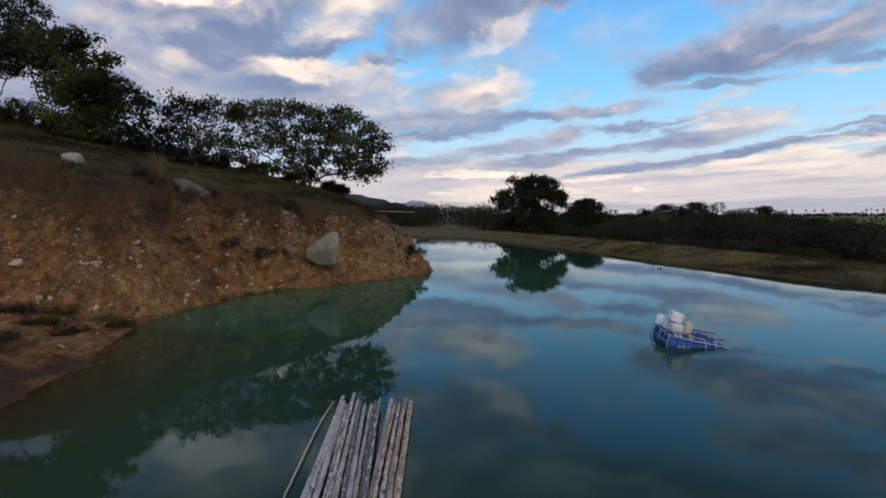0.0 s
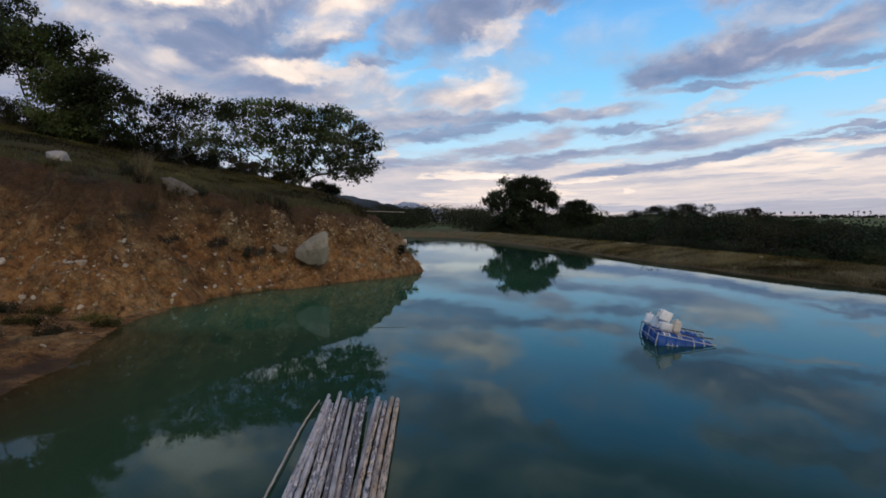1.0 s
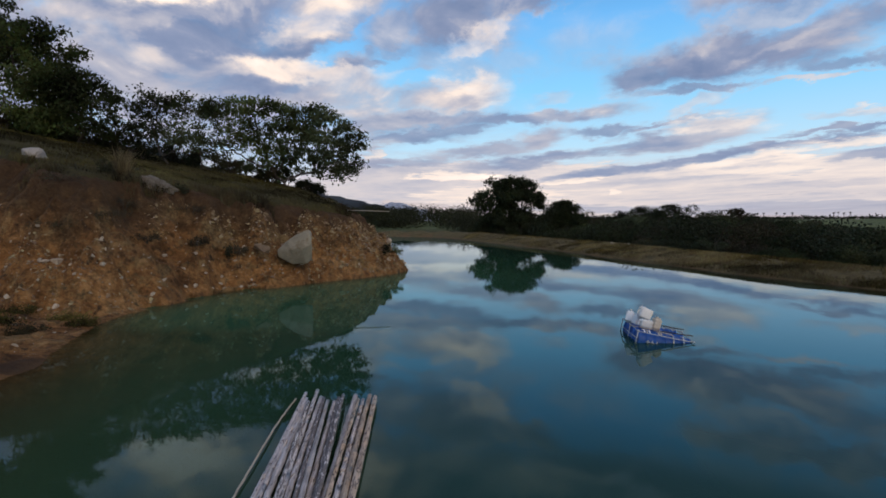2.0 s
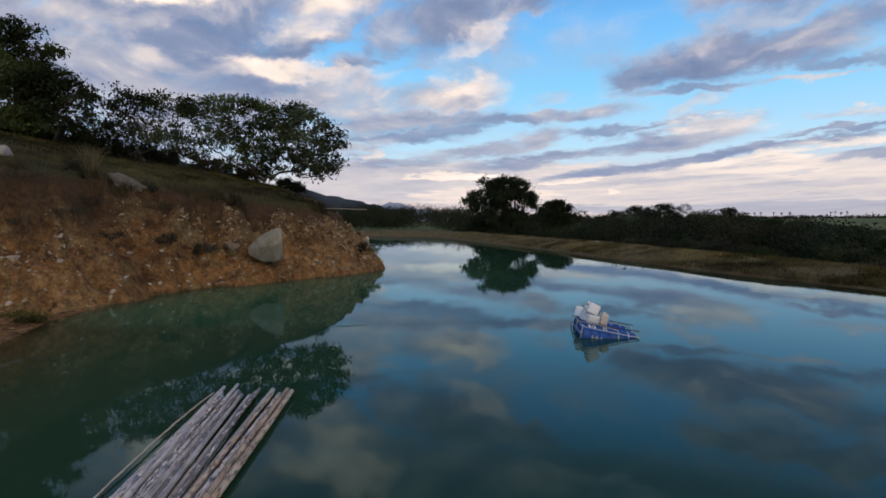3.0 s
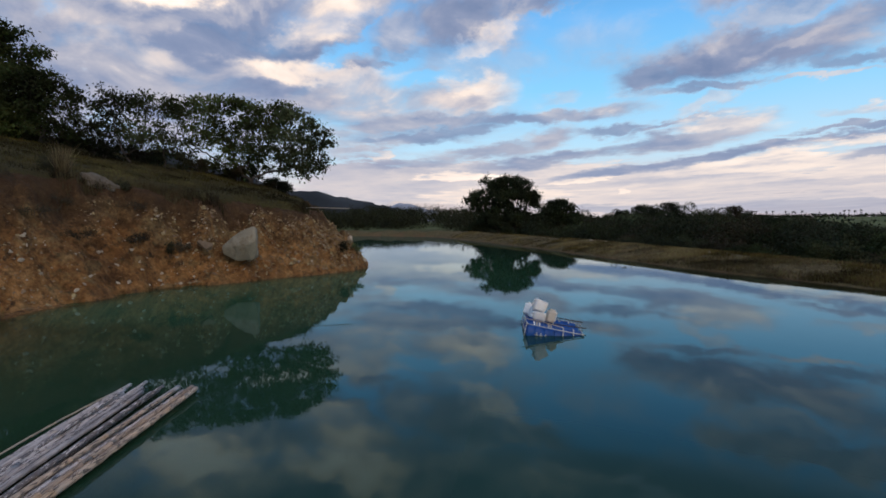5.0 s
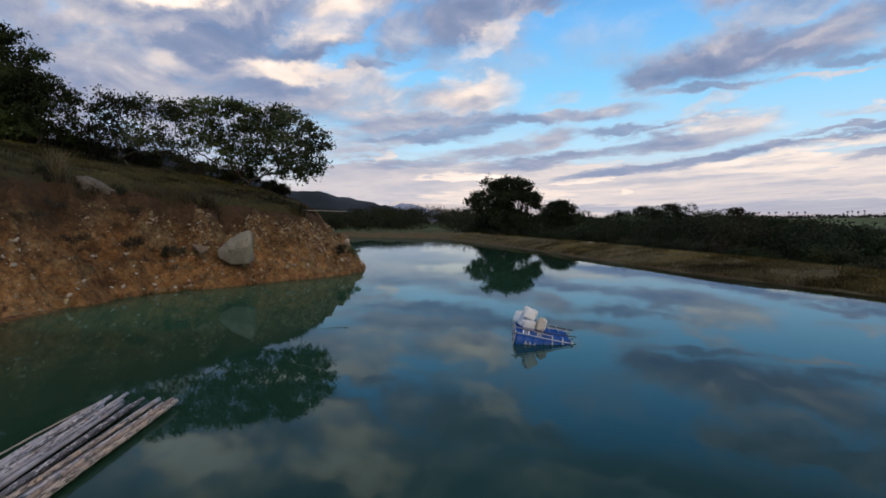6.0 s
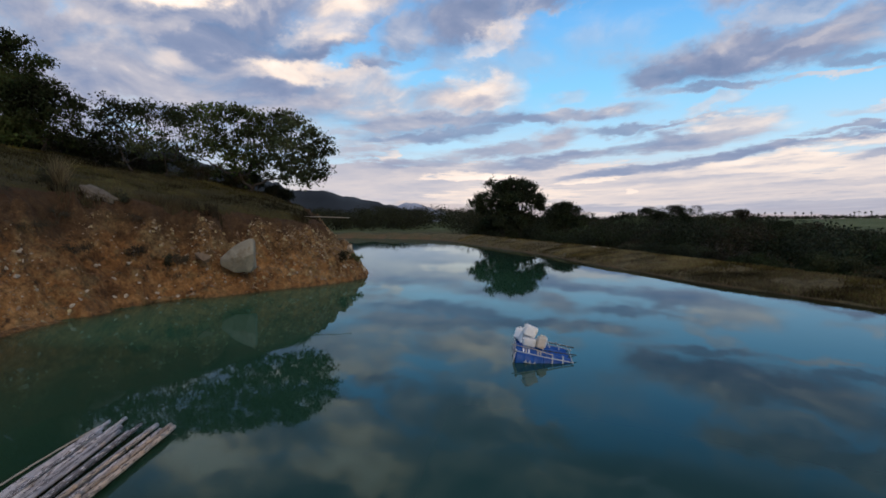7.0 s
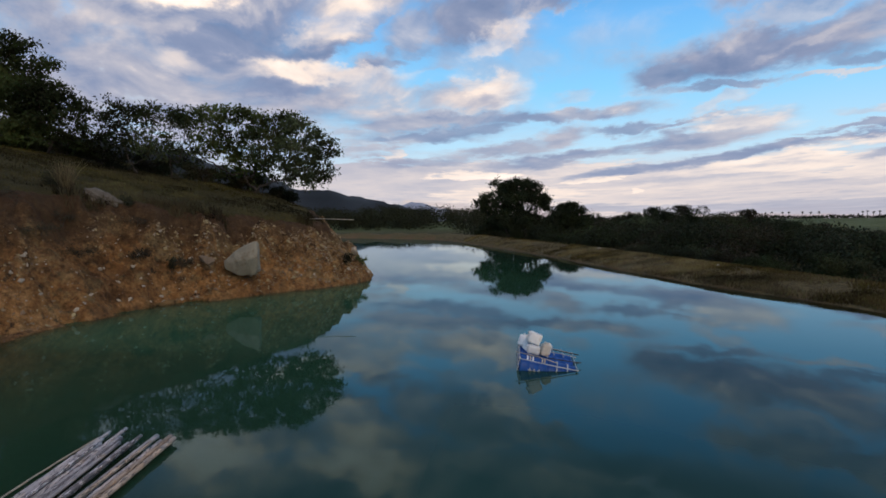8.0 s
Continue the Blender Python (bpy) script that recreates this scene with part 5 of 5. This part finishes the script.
for k, (x, y, h, w) in enumerate(((-9.2, 13.75, 0.16, 0.9), (-9.9, 13.3, 0.14, 1.0), (-8.2, 13.9, 0.18, 0.9), (-8.0, 12.4, 0.12, 0.8), (-8.9, 12.7, 0.12, 1.0), (-8.4, 11.0, 0.10, 0.8), (-7.5, 13.3, 0.12, 0.7))):
    tree("weed_mat", (x, y, height(x, y) - 0.03), h, w, 395 + k, 6, 0.0, 14, 8, 0.045, 12, foliage=(TURF_BLADE, OLIVE_LEAF)[k % 2], thick=0.008, layered=0.4,
         label="low green weed mat on the muddy shelf", group="weed mats on the shelf", category="weed")

# ---- rod out of the bank ----
v, f = [], []
tube(v, f, [(-4.1, 27.75, 2.92), (-2.9, 27.7, 2.89), (-1.62, 27.65, 2.84)], [0.020, 0.019, 0.018], 8)
tagged(smooth(part("wooden_rod", (v, f), ROD_WOOD)), "pale straight rod sticking out over the water from the bank", "rod")


# ---- floating drum platform ----
def drum(length, r):
    """A ribbed plastic drum along x, with rims, hoops and two bungs on the end."""
    bm = bmesh.new()
    prof = [(0.0, 0.0), (0.0, 0.80), (-0.012, 0.84), (-0.012, 0.96), (0.0, 1.0), (0.05, 1.0), (0.07, 0.965), (0.25, 0.985), (0.30, 1.0), (0.315, 1.035), (0.335, 1.035), (0.35, 1.0),
            (0.50, 1.0), (0.65, 1.0), (0.665, 1.035), (0.685, 1.035), (0.70, 1.0), (0.75, 0.985), (0.93, 0.965), (0.95, 1.0), (1.0, 1.0), (1.012, 0.96), (1.012, 0.84), (1.0, 0.80), (1.0, 0.0)]
    rings = []
    for px, pr in prof:
        rings.append([bm.verts.new((px * length, math.cos(a) * pr * r, math.sin(a) * pr * r)) for a in np.linspace(0, 2 * math.pi, 28, endpoint=False)] if pr else [bm.verts.new((px * length, 0, 0))])
    for p, q in zip(rings, rings[1:]):
        for k in range(28):
            k2 = (k + 1) % 28
            if len(p) == 1:
                bm.faces.new((p[0], q[k2], q[k]))
            elif len(q) == 1:
                bm.faces.new((p[k], p[k2], q[0]))
            else:
                bm.faces.new((p[k], p[k2], q[k2], q[k]))
    return bm


platform = tagged(new("drum_platform"), "tilted raft of blue plastic drums in a pale pipe frame", "raft")
DECK = pose(4.18, 11.28, -0.02, 0, 0, -7) @ pose(0, 0, 0, 0, 10.5, 0)
platform.matrix_world = DECK
TOP = 0.268
for yy in (0.20, 0.60, 1.00):
    for xx in (0.015, 0.515):
        ob = smooth(part("drum", drum(0.485, 0.198), BLUE, platform, "bright blue ribbed plastic drum"))
        ob.location = (xx, yy, TOP - 0.205)
        v, f = [], []
        for side in (-1, 1):
            tube(v, f, [(-0.004, 0.11 * side, 0.04), (-0.024, 0.11 * side, 0.04)], [0.026, 0.024], 10)
        part("bung", (v, f), BLUE, ob)


def pipe(path, r=0.008, name="pipe", mat=PIPE, joints=True):
    v, f = [], []
    tube(v, f, path, [r] * len(path), 8)
    ob = smooth(part(name, (v, f), mat, platform))
    d = (Vector(path[-1]) - Vector(path[0])).normalized() * 0.024
    for e in (path[0], path[-1]) if joints else ():
        v, f = [], []
        tube(v, f, [tuple(Vector(e) - d), tuple(Vector(e) + d)], [r * 1.4] * 2, 8)
        smooth(part("joint", (v, f), PIPE, ob))


# top frame, corner posts and the low rail round the high end
pipe([(-0.02, 0.0, TOP - 0.02), (0.5, -0.004, TOP - 0.03), (1.02, 0.0, TOP - 0.03)], 0.010)
pipe([(0.0, 1.21, TOP), (0.52, 1.215, TOP + 0.01), (1.04, 1.20, TOP)])
pipe([(0.46, 0.80, TOP + 0.02), (0.80, 0.82, TOP + 0.03), (1.06, 0.80, TOP + 0.02)])
pipe([(-0.02, 0.0, TOP - 0.02), (-0.025, 0.6, TOP), (-0.02, 1.21, TOP)])
pipe([(1.02, 0.0, TOP - 0.03), (1.03, 0.6, TOP), (1.04, 1.20, TOP)])
pipe([(0.50, 0.40, TOP + 0.01), (0.50, 0.6, TOP + 0.012), (0.50, 1.21, TOP + 0.012)])
for xx in (0.64, 0.82):
    pipe([(xx, 0.62, TOP + 0.03), (xx, 0.90, TOP + 0.035), (xx, 1.22, TOP + 0.02)])
for yy in (0.0, 0.60, 1.21):
    pipe([(-0.02, yy, TOP - 0.01), (-0.03, yy, TOP - 0.32)], 0.010)
pipe([(-0.03, 0, TOP - 0.15), (-0.035, 0.6, TOP - 0.15), (-0.03, 1.21, TOP - 0.15)])
for xx in (0.19, 0.27, 0.36):
    pipe([(xx, -0.014, TOP - 0.15), (xx, -0.014, TOP - 0.22)], 0.010, "cross_fitting", joints=False)
    pipe([(xx - 0.034, -0.016, TOP - 0.19), (xx + 0.034, -0.016, TOP - 0.19)], 0.010, "cross_fitting", joints=False)


def strap(xx, width, mat, name, turn=(20, 150)):
    """A flat band laid over the crown of a drum of the front row."""
    v, f = [], []
    for a in np.linspace(radians(turn[0]), radians(turn[1]), 9):
        for px, r in ((-width / 2, 0.207), (width / 2, 0.207), (width / 2, 0.213), (-width / 2, 0.213)):
            v.append((xx + px, 0.20 - math.cos(a) * r, TOP - 0.205 + math.sin(a) * r))
    for k in range(8):
        for c in range(4):
            a, b = k * 4 + c, k * 4 + (c + 1) % 4
            f.append((a, b, b + 4, a + 4))
    f.extend([(3, 2, 1, 0), (32, 33, 34, 35)])
    part(name, (v, f), mat, platform)


for xx in (0.67, 0.86):
    strap(xx, 0.022, PIPE, "strap")
for xx, mat in ((0.13, CAN), (0.18, OLD_CAN), (0.23, CAN), (0.40, OLD_CAN), (0.445, OLD_CAN)):
    strap(xx, 0.024, mat, "slat", (55, 150))
# loose sticks across the deck
pipe([(-0.10, 0.30, TOP + 0.020), (0.30, 0.20, TOP + 0.030), (0.66, 0.10, TOP + 0.012)], 0.009, "stick", ROD_WOOD, False)
pipe([(0.50, 0.30, TOP + 0.02), (0.86, 0.36, TOP + 0.02), (1.13, 0.40, TOP + 0.03)], 0.010, "stick", BARK, False)
pipe([(0.60, 1.05, TOP + 0.03), (0.90, 0.98, TOP + 0.04), (1.14, 0.93, TOP + 0.05)], 0.010, "stick", BARK, False)


def jerrycan(w, d, h, plastic):
    """A square-shouldered plastic can with a moulded handle and a capped neck."""
    root = new("jerrycan")
    bm = bmesh.new()
    levels = [(0.0, 0.86), (0.04, 1.0), (0.30, 0.985), (0.33, 0.955), (0.36, 0.985), (0.62, 0.985), (0.65, 0.955), (0.68, 0.985), (0.84, 1.0), (0.93, 0.82), (0.96, 0.55)]
    rings = []
    for lz, k in levels:
        ring = []
        for q in range(20):
            a = 2 * math.pi * q / 20
            cx, cy = math.cos(a), math.sin(a)
            e = 0.42
            ring.append(bm.verts.new((math.copysign(abs(cx) ** e, cx) * w / 2 * k, math.copysign(abs(cy) ** e, cy) * d / 2 * k, lz * h)))
        rings.append(ring)
    for p, q in zip(rings, rings[1:]):
        for k in range(20):
            bm.faces.new((p[k], p[(k + 1) % 20], q[(k + 1) % 20], q[k]))
    bm.faces.new(rings[0][::-1])
    bm.faces.new(rings[-1])
    smooth(part("body", bm, plastic, root))
    v, f = [], []
    tube(v, f, [(-w * 0.30, 0, h * 0.93), (-w * 0.28, 0, h * 1.04), (0.0, 0, h * 1.06), (w * 0.06, 0, h * 0.95)], [0.014] * 4, 8)
    smooth(part("handle", (v, f), plastic, root))
    v, f = [], []
    tube(v, f, [(w * 0.26, 0, h * 0.92), (w * 0.26, 0, h * 1.0), (w * 0.26, 0, h * 1.05)], [0.030, 0.030, 0.027], 12)
    smooth(part("cap", (v, f), plastic, root))
    return root


CANS = "jerrycans on the drum platform"
can = tagged(jerrycan(0.22, 0.17, 0.26, CAN), "dusty white plastic jerrycan on the drum platform", "jerrycan", CANS)
can.matrix_world = DECK @ pose(0.33, 0.64, TOP + 0.24, 0, -75, 14)
for m in (pose(0.02, 0.93, TOP + 0.00, 0, 22, 65) @ Matrix.Diagonal((0.8, 0.9, 0.9, 1)), pose(0.34, 0.45, TOP + 0.085, 0, -88, 4) @ Matrix.Diagonal((0.72, 0.9, 0.95, 1)),
          pose(0.12, 0.74, TOP + 0.00, 6, 6, 30) @ Matrix.Diagonal((0.8, 0.8, 0.85, 1)), pose(0.50, 0.66, TOP + 0.00, 0, 10, 60) @ Matrix.Diagonal((0.6, 0.7, 0.8, 1))):
    copy_thing(can, DECK @ m)
tan = tagged(jerrycan(0.17, 0.15, 0.23, OLD_CAN), "brown-stained plastic jerrycan standing by the white pile", "jerrycan", CANS)
tan.matrix_world = DECK @ pose(0.43, 0.52, TOP + 0.00, -4, 10, 20)
